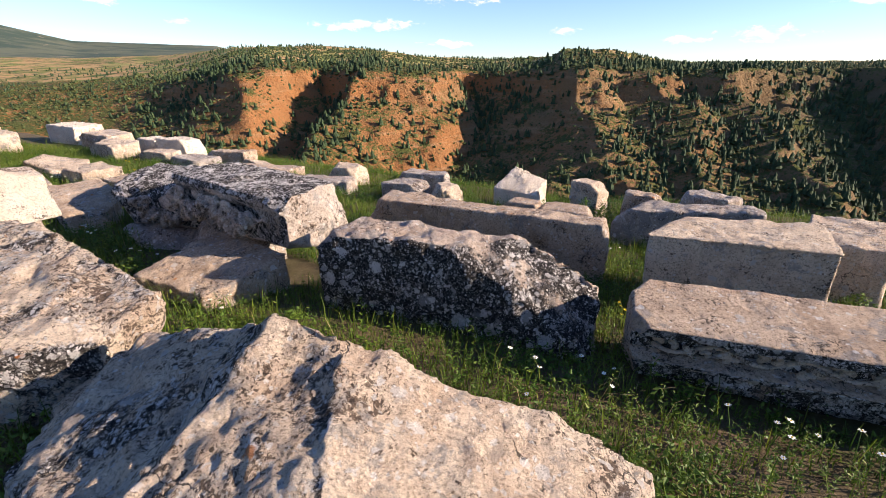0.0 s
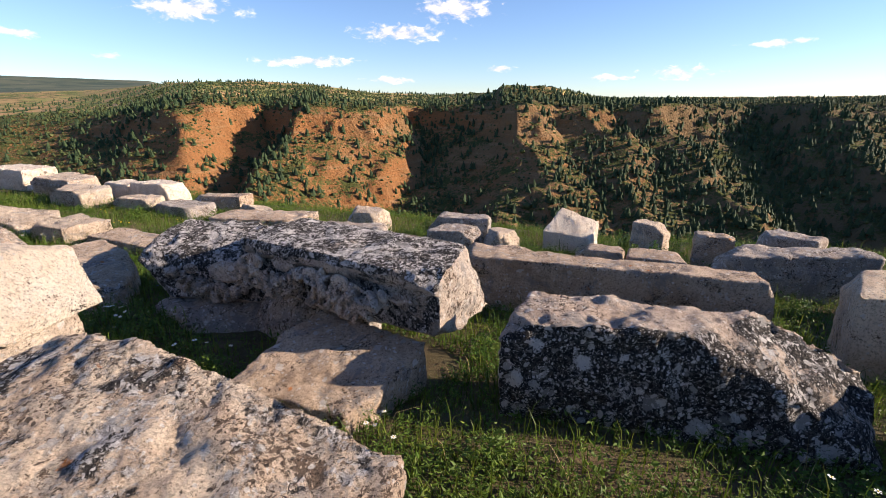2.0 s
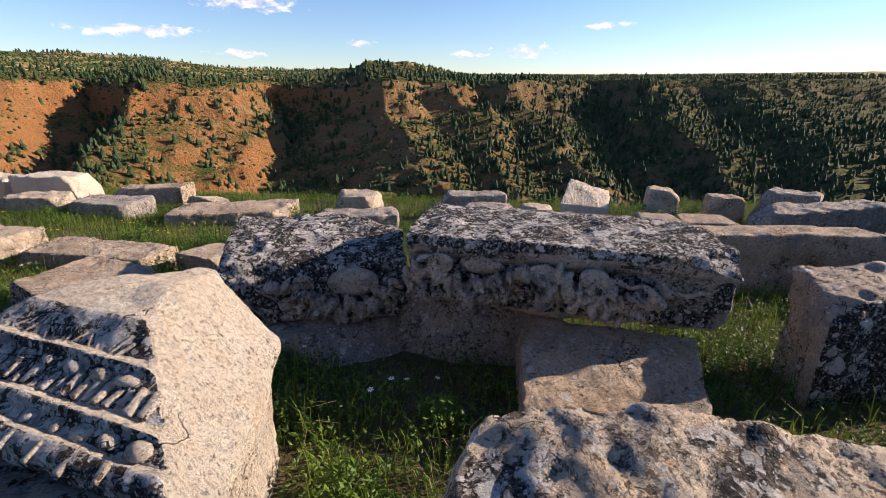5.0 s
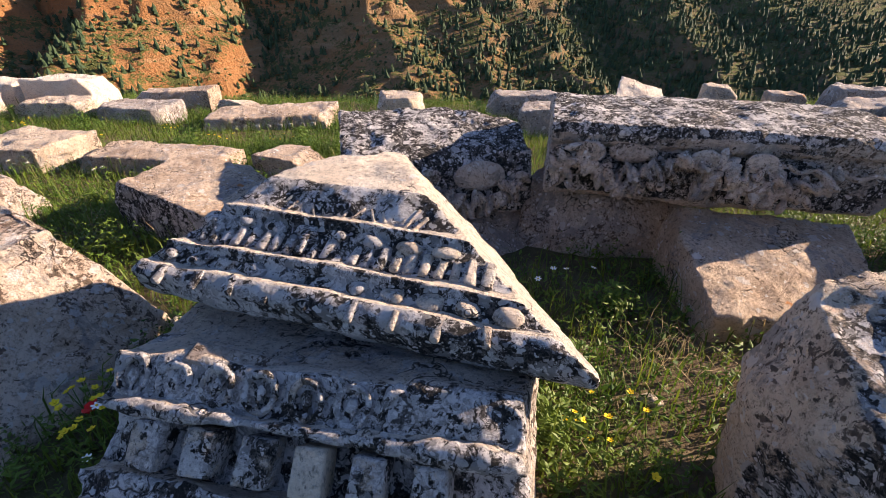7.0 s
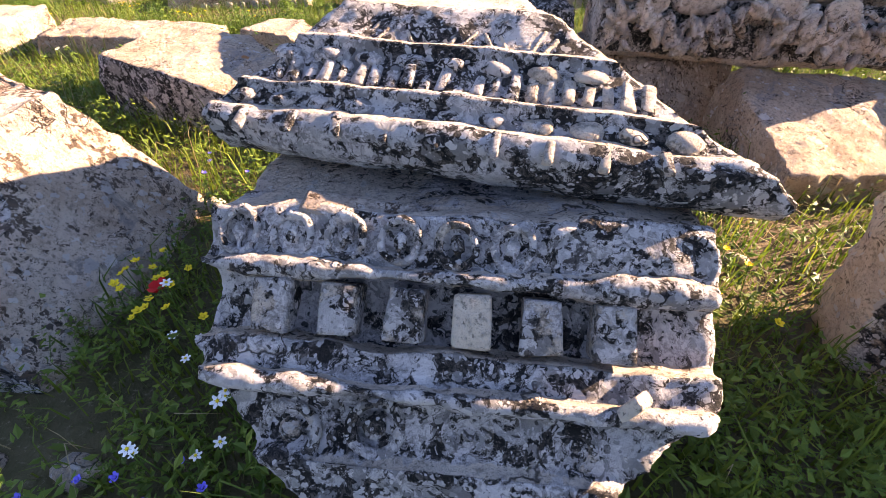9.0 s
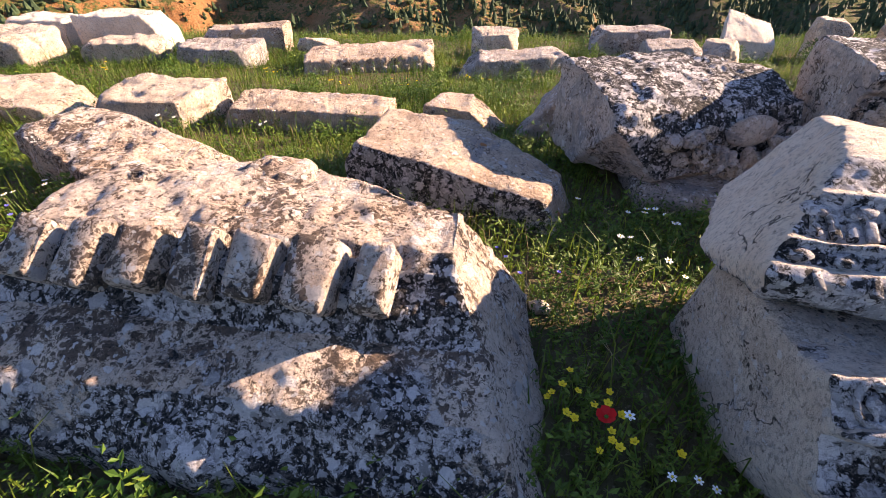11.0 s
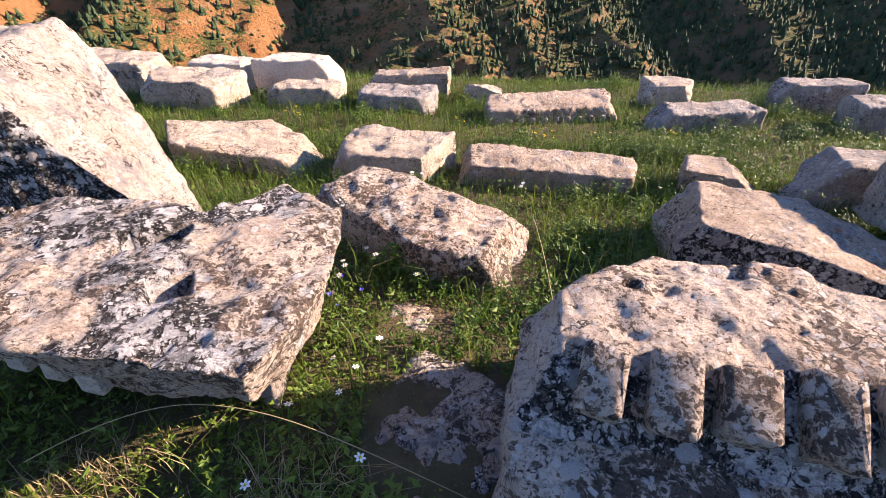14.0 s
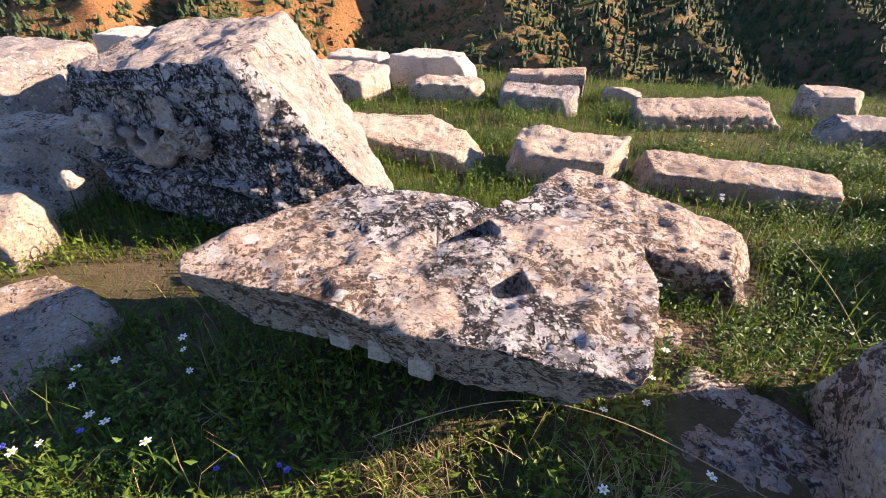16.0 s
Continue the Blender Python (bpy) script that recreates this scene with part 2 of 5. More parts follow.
GRASS = leaf_material("grass_blades", (0.024, 0.064, 0.008), (0.068, 0.125, 0.012), (0.165, 0.195, 0.026))
WEED = leaf_material("weed_leaves", (0.030, 0.078, 0.011), (0.072, 0.145, 0.018), (0.16, 0.215, 0.030))
STRAW = leaf_material("dry_stalks", (0.34, 0.26, 0.12), (0.42, 0.33, 0.17), (0.26, 0.19, 0.10), 0.7, 0.2)
PINE = leaf_material("pine_needles", (0.020, 0.038, 0.016), (0.030, 0.056, 0.022), (0.046, 0.072, 0.026), 0.8, 0.08)
SHRUB = leaf_material("scrub_leaves", (0.030, 0.048, 0.014), (0.052, 0.072, 0.022), (0.095, 0.105, 0.034), 0.8, 0.08)


def plain(name, color, rough=0.6):
    m, n = material(name)
    grain = n.noise(n.add("ShaderNodeTexCoord").outputs["Object"], 180.0, 3, 0.6)
    n.surface(n.mix(n.math("MULTIPLY", grain, 0.4), color, tuple(0.7 * v for v in color)), rough, spec=0.2)
    return m


PETAL_WHITE, PETAL_YELLOW, PETAL_RED, PETAL_BLUE = (plain("petal_white", (0.8, 0.8, 0.76)), plain("petal_yellow", (0.75, 0.52, 0.02)),
                                                    plain("petal_red", (0.6, 0.012, 0.01)), plain("petal_blue", (0.13, 0.12, 0.55)))
STEM = plain("stem_green", (0.08, 0.15, 0.025))

SOIL, n = material("terrace_soil")
at = n.add("ShaderNodeNewGeometry").outputs["Position"]
big, mid, tiny = n.noise(at, 0.9, 5, 0.6), n.noise(at, 7.0, 7, 0.7), n.noise(at, 70.0, 5, 0.7)
color = n.mix(n.step(mid, 0.35, 0.65), (0.075, 0.052, 0.03), (0.15, 0.105, 0.065))
color = n.mix(n.math("MULTIPLY", n.step(n.math("ADD", big, n.math("MULTIPLY", mid, 0.4)), 0.55, 0.8), 0.45), color, (0.045, 0.060, 0.014))
color = n.mix(n.math("MULTIPLY", n.step(tiny, 0.55, 0.75), 0.5), color, (0.33, 0.27, 0.19))
n.surface(color, 0.95, n.bump(n.math("ADD", mid, n.math("MULTIPLY", tiny, 0.5)), 0.8, 0.03), spec=0.15)

HILL, n = material("canyon_earth")
geo = n.add("ShaderNodeNewGeometry")
at = geo.outputs["Position"]
tilt = n.add("ShaderNodeSeparateXYZ")
n.put(tilt.inputs[0], geo.outputs["Normal"])
place = n.add("ShaderNodeSeparateXYZ")
n.put(place.inputs[0], at)
big, mid, tiny = n.noise(at, 0.012, 6, 0.6), n.noise(at, 0.06, 7, 0.7, 0.5), n.noise(at, 0.4, 6, 0.7)
band = n.noise(n.vec("MULTIPLY", at, (0.02, 0.02, 0.35)), 1.0, 5, 0.6)
red = n.math("MULTIPLY", n.step(place.outputs[0], 90.0, -30.0), 0.22)
earth = n.mix(n.step(n.math("ADD", red, n.math("ADD", big, n.math("MULTIPLY", mid, 0.4))), 0.62, 0.9), (0.25, 0.150, 0.072), (0.31, 0.138, 0.054))
earth = n.mix(n.math("MULTIPLY", n.step(band, 0.5, 0.65), 0.5), earth, (0.35, 0.23, 0.125))
earth = n.mix(n.math("MULTIPLY", n.step(n.noise(at, 0.9, 5, 0.7), 0.48, 0.62), 0.6), earth, (0.17, 0.105, 0.05))
green = n.mix(n.step(tiny, 0.35, 0.7), (0.045, 0.065, 0.018), (0.11, 0.115, 0.036))
cover = n.step(n.math("ADD", n.math("MULTIPLY", tilt.outputs[2], 0.42), n.math("ADD", n.math("MULTIPLY", mid, 0.5), n.math("MULTIPLY", tiny, 0.75))), 0.96, 1.03)
# earth of the +x wall mixed dark: wooded brown with its shade painted in
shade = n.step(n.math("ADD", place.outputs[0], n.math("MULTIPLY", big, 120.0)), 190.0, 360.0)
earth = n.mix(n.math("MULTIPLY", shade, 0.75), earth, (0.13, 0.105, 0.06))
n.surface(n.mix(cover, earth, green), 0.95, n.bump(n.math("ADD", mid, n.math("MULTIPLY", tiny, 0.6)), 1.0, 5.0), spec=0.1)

PLATEAU, n = material("plateau_fields")
at = n.add("ShaderNodeNewGeometry").outputs["Position"]
fields, mid, tiny = n.noise(n.vec("MULTIPLY", at, (1.0, 1.0, 0.2)), 0.006, 5, 0.6, 0.6), n.noise(at, 0.03, 6, 0.7), n.noise(at, 0.2, 4, 0.7)
color = n.mix(n.step(fields, 0.42, 0.6), (0.10, 0.14, 0.035), (0.24, 0.25, 0.075))
color = n.mix(n.math("MULTIPLY", n.step(n.math("ADD", mid, n.math("MULTIPLY", tiny, 0.3)), 0.55, 0.74), 0.85), color, (0.45, 0.26, 0.13))
color = n.mix(n.step(n.noise(at, 0.05, 7, 0.75), 0.52, 0.6), color, (0.045, 0.07, 0.025))
n.surface(color, 0.95, n.bump(tiny, 0.6, 1.5), spec=0.1)

FAR, n = material("wooded_mountain")
at = n.add("ShaderNodeNewGeometry").outputs["Position"]
# mountain woods in a bluish green, distance haze put into the colour
color = n.mix(n.step(n.noise(at, 0.004, 6, 0.65), 0.4, 0.6), (0.05, 0.075, 0.055), (0.11, 0.12, 0.08))
color = n.mix(n.step(n.noise(at, 0.012, 5, 0.7), 0.60, 0.70), color, (0.26, 0.20, 0.14))
n.surface(color, 0.95, spec=0.1)


# ---- mesh helpers ----
def lattice(p, seed):
    """Smooth value noise of points p (n x 3), -1 to 1."""
    base = np.floor(p).astype(np.int64)
    f = p - base
    f = f * f * (3 - 2 * f)
    total = np.zeros(len(p))
    for dx in (0, 1):
        for dy in (0, 1):
            for dz in (0, 1):
                h = (base[:, 0] + dx) * 374761393 + (base[:, 1] + dy) * 668265263 + (base[:, 2] + dz) * 2147483647 + seed * 974634787
                h = (h ^ (h >> 13)) * 1274126177
                h = (h ^ (h >> 16)) & 0xFFFF
                w = (f[:, 0] if dx else 1 - f[:, 0]) * (f[:, 1] if dy else 1 - f[:, 1]) * (f[:, 2] if dz else 1 - f[:, 2])
                total += w * (h / 32767.5 - 1)
    return total


def rough_noise(p, size, octaves, seed, keep=0.55):
    total, gain = np.zeros(len(p)), 1.0
    for k in range(octaves):
        total += gain * lattice(p / size * 2.0 ** k + 17.3 * k, seed + k)
        gain *= keep
    return total


def mesh_from(name, verts, faces, mats=(), index=None, smooth=False):
    """A mesh from numpy arrays: verts n x 3, faces m x k (all of one size)."""
    verts, faces = np.asarray(verts, dtype=np.float32), np.asarray(faces, dtype=np.int32)
    me = bpy.data.meshes.new(name)
    k = faces.shape[1]
    me.vertices.add(len(verts))
    me.vertices.foreach_set("co", verts.ravel())
    me.loops.add(faces.size)
    me.loops.foreach_set("vertex_index", faces.ravel())
    me.polygons.add(len(faces))
    me.polygons.foreach_set("loop_start", np.arange(len(faces), dtype=np.int32) * k)
    for m in mats:
        me.materials.append(m)
    if index is not None:
        me.polygons.foreach_set("material_index", np.asarray(index, dtype=np.int32))
    me.polygons.foreach_set("use_smooth", np.full(len(faces), smooth))
    me.update(calc_edges=True)
    me.validate()
    return me


def part(name, bm, mat, parent=None, label=""):
    """Links a bmesh (or a mesh) as one mesh object under a thing or a part."""
    if isinstance(bm, bmesh.types.BMesh):
        me = bpy.data.meshes.new(name)
        bm.to_mesh(me)
        bm.free()
        me.materials.append(mat)
    else:
        me = bm
    ob = new(name, me)
    ob.parent = parent
    return tagged(ob, label)


# ---- the ground ----
EDGE = lambda x, y: (y + 0.43 * x - 9.25) / 1.09
CX, CY = -3.0, 2.5
SKY_AZ = (-180, -60, -42, -35.5, -28, -23, -14.5, -9, -1.5, 7, 12.5, 14, 19, 23, 26, 45, 62, 90, 180)
SKY_EL = (0.6, 1.2, 1.0, 1.0, 1.4, 2.1, 2.5, 2.3, 1.4, 1.1, 1.3, 2.1, 1.9, 1.1, 0.7, 0.7, 0.8, 1.0, 0.6)
GUL_AZ = (-180, -70, -60, -48, -40, -33, -27, -21.5, -18, -13.5, -9.2, -4, 1.0, 4.5, 9, 14.2, 18.5, 23, 27, 31.5, 35, 39, 43.5, 49, 54, 59, 66, 75, 90, 180)
GUL = (0.5, 0.5, 0.1, 0.6, 0.2, 0.5, 0.3, 0.0, 0.25, 0.85, 0.0, 0.12, 0.45, 1.0, 0.7, 0.0, 0.3, 0.12, 0.38, 0.12, 0.75, 1.0, 0.1, 0.5, 0.15, 0.4, 1.0, 0.3, 0.6, 0.5)
SHEAR_AZ, SHEAR = (-180, -40, -20, -6, 3, 14, 24, 40, 60, 180), (14, 14, 20, 17, 6, -3, -15, -17, -18, -12)
RIM_AZ, RIM = (-180, -60, -40, -28, -22, 0, 15, 30, 40, 60, 80, 180), (520, 700, 640, 520, 440, 430, 420, 450, 520, 620, 700, 520)
RIMZ_AZ, RIMZ = (-180, -60, -40, -28, -20, 14, 30, 60, 180), (-10, -25, -22, -10, 0, 0, 2, 4, -5)


def terrain(x, y):
    """Height of the ground at arrays x, y: the terrace, the canyon and the land beyond."""
    x, y = np.asarray(x, float), np.asarray(y, float)
    p = np.stack([x, y, np.zeros_like(x)], -1).reshape(-1, 3)
    near = 0.222 * K - 0.0466 * np.clip(x, -16, 9) - 0.0685 * np.clip(y, -7, 16)
    near = near + (0.035 * rough_noise(p, 1.1, 3, 5)).reshape(x.shape)
    over = EDGE(x, y) + (0.5 * lattice(p / 2.0, 9)).reshape(x.shape)
    fall = np.where(over > 0, -0.6 * over * np.clip(over / 1.8, 0, 1), 0)
    low = np.maximum(near + fall, -105 + (2.0 * lattice(p / 30.0, 4)).reshape(x.shape))
    r = np.hypot(x - CX, y - CY)
    az = np.degrees(np.arctan2(x - CX, y - CY))
    wob = (rough_noise(p, 60.0, 4, 21)).reshape(x.shape)
    wob2 = (rough_noise(p, 22.0, 3, 33)).reshape(x.shape)
    r0 = 215.0
    s_try = np.clip((r - r0) / (np.interp(az, RIM_AZ, RIM) - r0), 0, 1.2)
    u = az + np.interp(az, SHEAR_AZ, SHEAR) * (1 - np.clip(s_try, 0, 1)) + 1.6 * wob + 0.9 * wob2
    g = np.interp(u, GUL_AZ, GUL)
    r1 = np.interp(az, RIM_AZ, RIM) + 75 * g + 10 * wob + 5 * wob2
    r0 = 185.0 + 95 * g + 12 * wob2
    s = np.clip((r - r0) / (r1 - r0), 0, 1)
    cliff = np.interp(az, (-40, -25, -15, 25, 40), (0.0, 0.05, 0.10, 0.08, 0.03))
    lift = (1 - cliff) * s ** 1.2 + cliff * np.clip((s - 0.90) / 0.05, 0, 1)
    top = np.interp(az, RIMZ_AZ, RIMZ)
    wall = -105 + (105 + top) * lift + (3.5 * wob + 2.2 * wob2) * np.clip(s * 6, 0, 1) * np.clip((1 - s) * 8, 0, 1)
    rs = np.interp(az, (-60, -30, -20, 5, 13, 20, 26, 60), (1300, 1300, 720, 820, 520, 540, 1300, 1500))
    crest = 1.5 + rs * np.tan(np.radians(np.interp(az, SKY_AZ, SKY_EL)))
    go = np.clip((r - r1) / np.maximum(rs - r1, 40), 0, 1)
    land = top + (crest - top) * go ** 0.8 + 2.0 * wob * go
    land = np.where(r > rs, crest - (r - rs) * 0.004, land)
    peak = np.interp(az, (-180, -75, -52, -42, -36, -31, -24, -18, 180), (40, 150, 290, 245, 150, 140, 130, 30, 30))
    land = np.where(r > 1700, land + peak * np.clip((r - 1700) / 2100, 0, 1) ** 1.5, land)
    wall = np.where(s >= 1, land, wall)
    return np.where(r > 165, np.maximum(low, wall), low)


def ground_z(x, y):
    return float(terrain(np.array([x]), np.array([y]))[0])


rows_r = np.concatenate([np.linspace(0.25, 14, 70), np.geomspace(14.5, 205, 36), np.linspace(210, 640, 210), np.geomspace(670, 4600, 50)])
cols_a = np.radians(np.concatenate([np.arange(-64, 84, 0.36), np.arange(84, 296, 4.0)]))
rr, aa = np.meshgrid(rows_r, cols_a, indexing="ij")
gx, gy = CX + rr * np.sin(aa), CY + rr * np.cos(aa)
gz = terrain(gx, gy)
na, nr = len(cols_a), len(rows_r)
verts = np.concatenate([np.stack([gx, gy, gz], -1).reshape(-1, 3), [[CX, CY, ground_z(CX, CY)]]])
i, j = np.meshgrid(np.arange(nr - 1), np.arange(na), indexing="ij")
k = (j + 1) % na
quads = np.stack([i * na + j, (i + 1) * na + j, (i + 1) * na + k, i * na + k], -1).reshape(-1, 4)[:, ::-1]
rq = rr[:-1, :].reshape(-1)
hub = np.stack([np.arange(na), (np.arange(na) + 1) % na, np.full(na, nr * na), np.full(na, nr * na)], -1)
mid_r = np.interp(np.degrees(aa[:-1, :]).reshape(-1), RIM_AZ, RIM)
kind = np.where(rq < 18, 0, np.where(rq < mid_r + 90, 1, np.where(rq < 1500, 2, 3)))
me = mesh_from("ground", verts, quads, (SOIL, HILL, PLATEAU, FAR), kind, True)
bm = bmesh.new()
bm.from_mesh(me)
bm.verts.ensure_lookup_table()
for a in range(na):
    bm.faces.new((bm.verts[a], bm.verts[nr * na], bm.verts[(a + 1) % na]))
bmesh.ops.recalc_face_normals(bm, faces=bm.faces[:])
bm.to_mesh(me)
bm.free()
if me.polygons[10].normal.z < 0:
    me.flip_normals()
tagged(new("ground", me), "earth terrace of ruins above a wooded red canyon", "ground", kind="structure")

# ---- stones ----
FOOT = []


def inside(px, py, poly, grow=0.0):
    """Which of the points lie in the polygon, made larger by grow metres."""
    c = np.mean(poly, axis=0)
    q = [(x + (x - c[0]) / max(math.hypot(x - c[0], y - c[1]), 0.01) * grow, y + (y - c[1]) / max(math.hypot(x - c[0], y - c[1]), 0.01) * grow) for x, y in poly]
    hit = np.zeros(len(px), bool)
    for (x0, y0), (x1, y1) in zip(q, q[1:] + q[:1]):
        cross = (y0 > py) != (y1 > py)
        with np.errstate(divide="ignore", invalid="ignore"):
            hit ^= cross & (px < (x1 - x0) * (py - y0) / (y1 - y0 if y1 != y0 else 1e-9) + x0)
    return hit


def worn(bm, voxel, wear=1.0, seed=0, mat=MIXED, front=None, chips=(), holes=()):
    """Cuts chips off a closed shape, melts it into one even skin and roughens it. front: the direction whose faces carry a lichen crust; holes: sockets (x, y, half sizes, depth)."""
    for point, normal in chips:
        geom = bm.verts[:] + bm.edges[:] + bm.faces[:]
        cut = bmesh.ops.bisect_plane(bm, geom=geom, plane_co=point, plane_no=normal, clear_outer=True)
        edges = [e for e in cut["geom_cut"] if isinstance(e, bmesh.types.BMEdge)]
        if edges:
            bmesh.ops.edgeloop_fill(bm, edges=edges)
    bmesh.ops.triangulate(bm, faces=bm.faces[:])
    bmesh.ops.recalc_face_normals(bm, faces=bm.faces[:])
    raw = bpy.data.meshes.new("raw")
    bm.to_mesh(raw)
    bm.free()
    ob = new("raw", raw)
    mod = ob.modifiers.new("skin", "REMESH")
    mod.mode, mod.voxel_size = "VOXEL", voxel
    me = bpy.data.meshes.new_from_object(ob.evaluated_get(bpy.context.evaluated_depsgraph_get()))
    bpy.data.objects.remove(ob)
    bpy.data.meshes.remove(raw)
    count = len(me.vertices)
    co, no = np.empty(count * 3), np.empty(count * 3)
    me.vertices.foreach_get("co", co)
    me.vertices.foreach_get("normal", no)
    co, no = co.reshape(-1, 3), no.reshape(-1, 3)
    facet = np.abs(rough_noise(co, 0.30, 3, seed + 20))
    lift = 0.014 * rough_noise(co, 0.55, 2, seed) + 0.024 * (facet - 0.35) + 0.0085 * rough_noise(co, 0.11, 4, seed + 40, 0.68)
    layers = rough_noise(co * np.array([0.6, 0.6, 3.0]), 0.22, 2, seed + 60)
    lift = lift - 0.012 * np.clip(layers - 0.45, 0, 0.4) / 0.4 - 0.02 * np.clip(rough_noise(co, 0.07, 2, seed + 80) - 0.7, 0, 1)
    co = co + no * (lift * wear)[:, None]
    for x, y, wide, deep, down in holes:
        inside_hole = (np.abs(co[:, 0] - x) < wide) & (np.abs(co[:, 1] - y) < deep) & (no[:, 2] > 0.35)
        co[inside_hole, 2] -= down
    me.vertices.foreach_set("co", co.ravel())
    me.materials.clear()
    me.materials.append(mat)
    me.polygons.foreach_set("use_smooth", np.full(len(me.polygons), True))
    grown = np.zeros(count)
    if front is not None:
        grown = np.clip(0.5 + 0.9 * (no @ np.array(front) - 0.35) + 0.25 * rough_noise(co, 0.3, 3, seed + 7), 0, 1)
    me.attributes.new("lichen", "FLOAT", "POINT").data.foreach_set("value", grown.astype(np.float32))
    me.update()
    return me


def prism(plan, tops, bottom, flare=1.0, shift=(0, 0)):
    """A closed block over a plan polygon, with a height for each corner."""
    bm = bmesh.new()
    c = np.mean(plan, axis=0)
    up = [bm.verts.new((x, y, z)) for (x, y), z in zip(plan, tops)]
    low = [bm.verts.new((c[0] + (x - c[0]) * flare + shift[0], c[1] + (y - c[1]) * flare + shift[1], bottom)) for x, y in plan]
    bm.faces.new(up)
    bm.faces.new(low[::-1])
    for a in range(len(plan)):
        b = (a + 1) % len(plan)
        bm.faces.new((low[a], low[b], up[b], up[a]))
    return bm


def bars(bm, x0, x1, y0, y1, z0, z1):
    """Adds a box between two corners to a bmesh."""
    m = Matrix.Translation(((x0 + x1) / 2, (y0 + y1) / 2, (z0 + z1) / 2)) @ Matrix.Diagonal((x1 - x0, y1 - y0, z1 - z0, 1))
    bmesh.ops.create_cube(bm, size=1.0, matrix=m)


STONES = 0


def stone(name, label, plan, tops, bottom, mat=MIXED, front=None, voxel=0.022, wear=1.0, flare=1.0, shift=(0, 0), chips=(), cuts=3, holes=(), extra=None, turf=False, category="stone block", group="fallen marble blocks"):
    """A fallen block: plan corners (x, y), a height for each (or one), its underside, all times K. Broken corners are cut at random besides the given chips."""
    global STONES
    STONES += 1
    rnd = random.Random(STONES * 7 + 3)
    tops = [tops + rnd.uniform(-0.02, 0.02) for _ in plan] if isinstance(tops, (int, float)) else tops
    plan = [(x + rnd.uniform(-0.025, 0.025), y + rnd.uniform(-0.025, 0.025)) for x, y in plan]
    plan, tops, bottom = [(K * x, K * y) for x, y in plan], [K * z for z in tops], K * bottom
    if not turf:
        FOOT.append([tuple(p) for p in plan])
    c = np.mean(plan, axis=0)
    base = Vector((c[0], c[1], bottom))
    bm = prism([(x - c[0], y - c[1]) for x, y in plan], [z - bottom for z in tops], 0.0, flare, shift)
    cut = [(K * Vector(p) - base, Vector(d)) for p, d in chips]
    for _ in range(cuts):
        a = rnd.randrange(len(plan))
        corner = Vector((plan[a][0], plan[a][1], tops[a])) - base
        away = Vector((corner.x, corner.y, 0)).normalized() + Vector((rnd.uniform(-.7, .7), rnd.uniform(-.7, .7), rnd.uniform(0.3, 1.3)))
        cut.append((corner - away.normalized() * rnd.uniform(0.03, 0.07 + 0.012 * cuts), away))
    if extra:
        extra(bm, base)
    if isinstance(front, (int, float)):
        front = (math.sin(radians(front)), -math.cos(radians(front)), -0.1)
    me = worn(bm, voxel, wear, STONES * 13, mat, front, cut, [(K * x - base.x, K * y - base.y, a, b, d) for x, y, a, b, d in holes])
    me.name = name
    ob = new(name, me)
    ob.location = base
    return tagged(ob, label, category, group)


def weather_rim(bm, base):
    """A projecting top course, broken in places, with a groove below it."""
    top = [f for f in bm.faces if f.normal.z > 0.6 or len(f.verts) == 4 and min(v.co.z for v in f.verts) > 0.4]
    made = bmesh.ops.extrude_face_region(bm, geom=top)
    for v in made["geom"]:
        if isinstance(v, bmesh.types.BMVert):
            v.co.z += 0.02
            v.co.x *= 1.03
            v.co.y *= 1.05
    bmesh.ops.delete(bm, geom=top, context="FACES")


# ---- the blocks, from the first bend of the walk onwards ----
# boulder at the start, and the long lichened block beside it
stone("broken_boulder", "large broken beige marble boulder with orange lichen spots, in grass", [(-1.57, 1.58), (-1.30, 1.04), (-0.85, 0.75), (-0.27, 0.62), (0.27, 0.66), (0.62, 0.98), (0.59, 1.07), (0.32, 1.17), (0.00, 1.23), (-0.32, 1.27), (-0.54, 1.32), (-0.68, 1.43), (-1.23, 1.59)],
      [0.46, 0.43, 0.52, 0.61, 0.50, 0.43, 0.45, 0.56, 0.63, 0.79, 0.83, 0.71, 0.58], -0.05, MIXED, (-0.42, -0.12, 0.12), 0.014, 1.3, 1.05, category="boulder", cuts=0,
      chips=[((-0.98, 1.20, 0.66), (-0.55, -0.1, 0.8))])
stone("lichened_block", "long beige block crusted with grey lichen, broken end", [(-2.72, 2.40), (-2.80, 2.05), (-2.35, 1.72), (-1.75, 1.45), (-1.35, 1.62), (-1.28, 1.90), (-1.60, 2.08), (-2.20, 2.36), (-2.55, 2.52)],
      [0.70, 0.66, 0.62, 0.55, 0.52, 0.62, 0.72, 0.80, 0.76], 0.0, MIXED, (-0.5, -0.8, 0.1), 0.016, 1.3, 0.92)
# the dark block, the garland blocks and what lies round them
stone("crusted_block", "long rough block with black and white lichen crust", [(-0.80, 2.70), (0.05, 2.45), (0.84, 2.18), (0.95, 2.50), (0.20, 2.78), (-0.55, 3.02)],
      [0.60, 0.64, 0.62, 0.58, 0.62, 0.62], -0.02, CRUSTED, -16, 0.018, 1.5, 1.0,
      chips=[((0.10, 2.42, 0.60), (0.25, -0.75, 0.6))])
stone("low_slab", "tilted brown slab wedged under a carved block", [(-2.10, 2.92), (-1.46, 2.60), (-1.08, 3.08), (-1.75, 3.48)], [0.26, 0.215, 0.35, 0.385], 0.0, TAN, None, 0.02, 1.0)
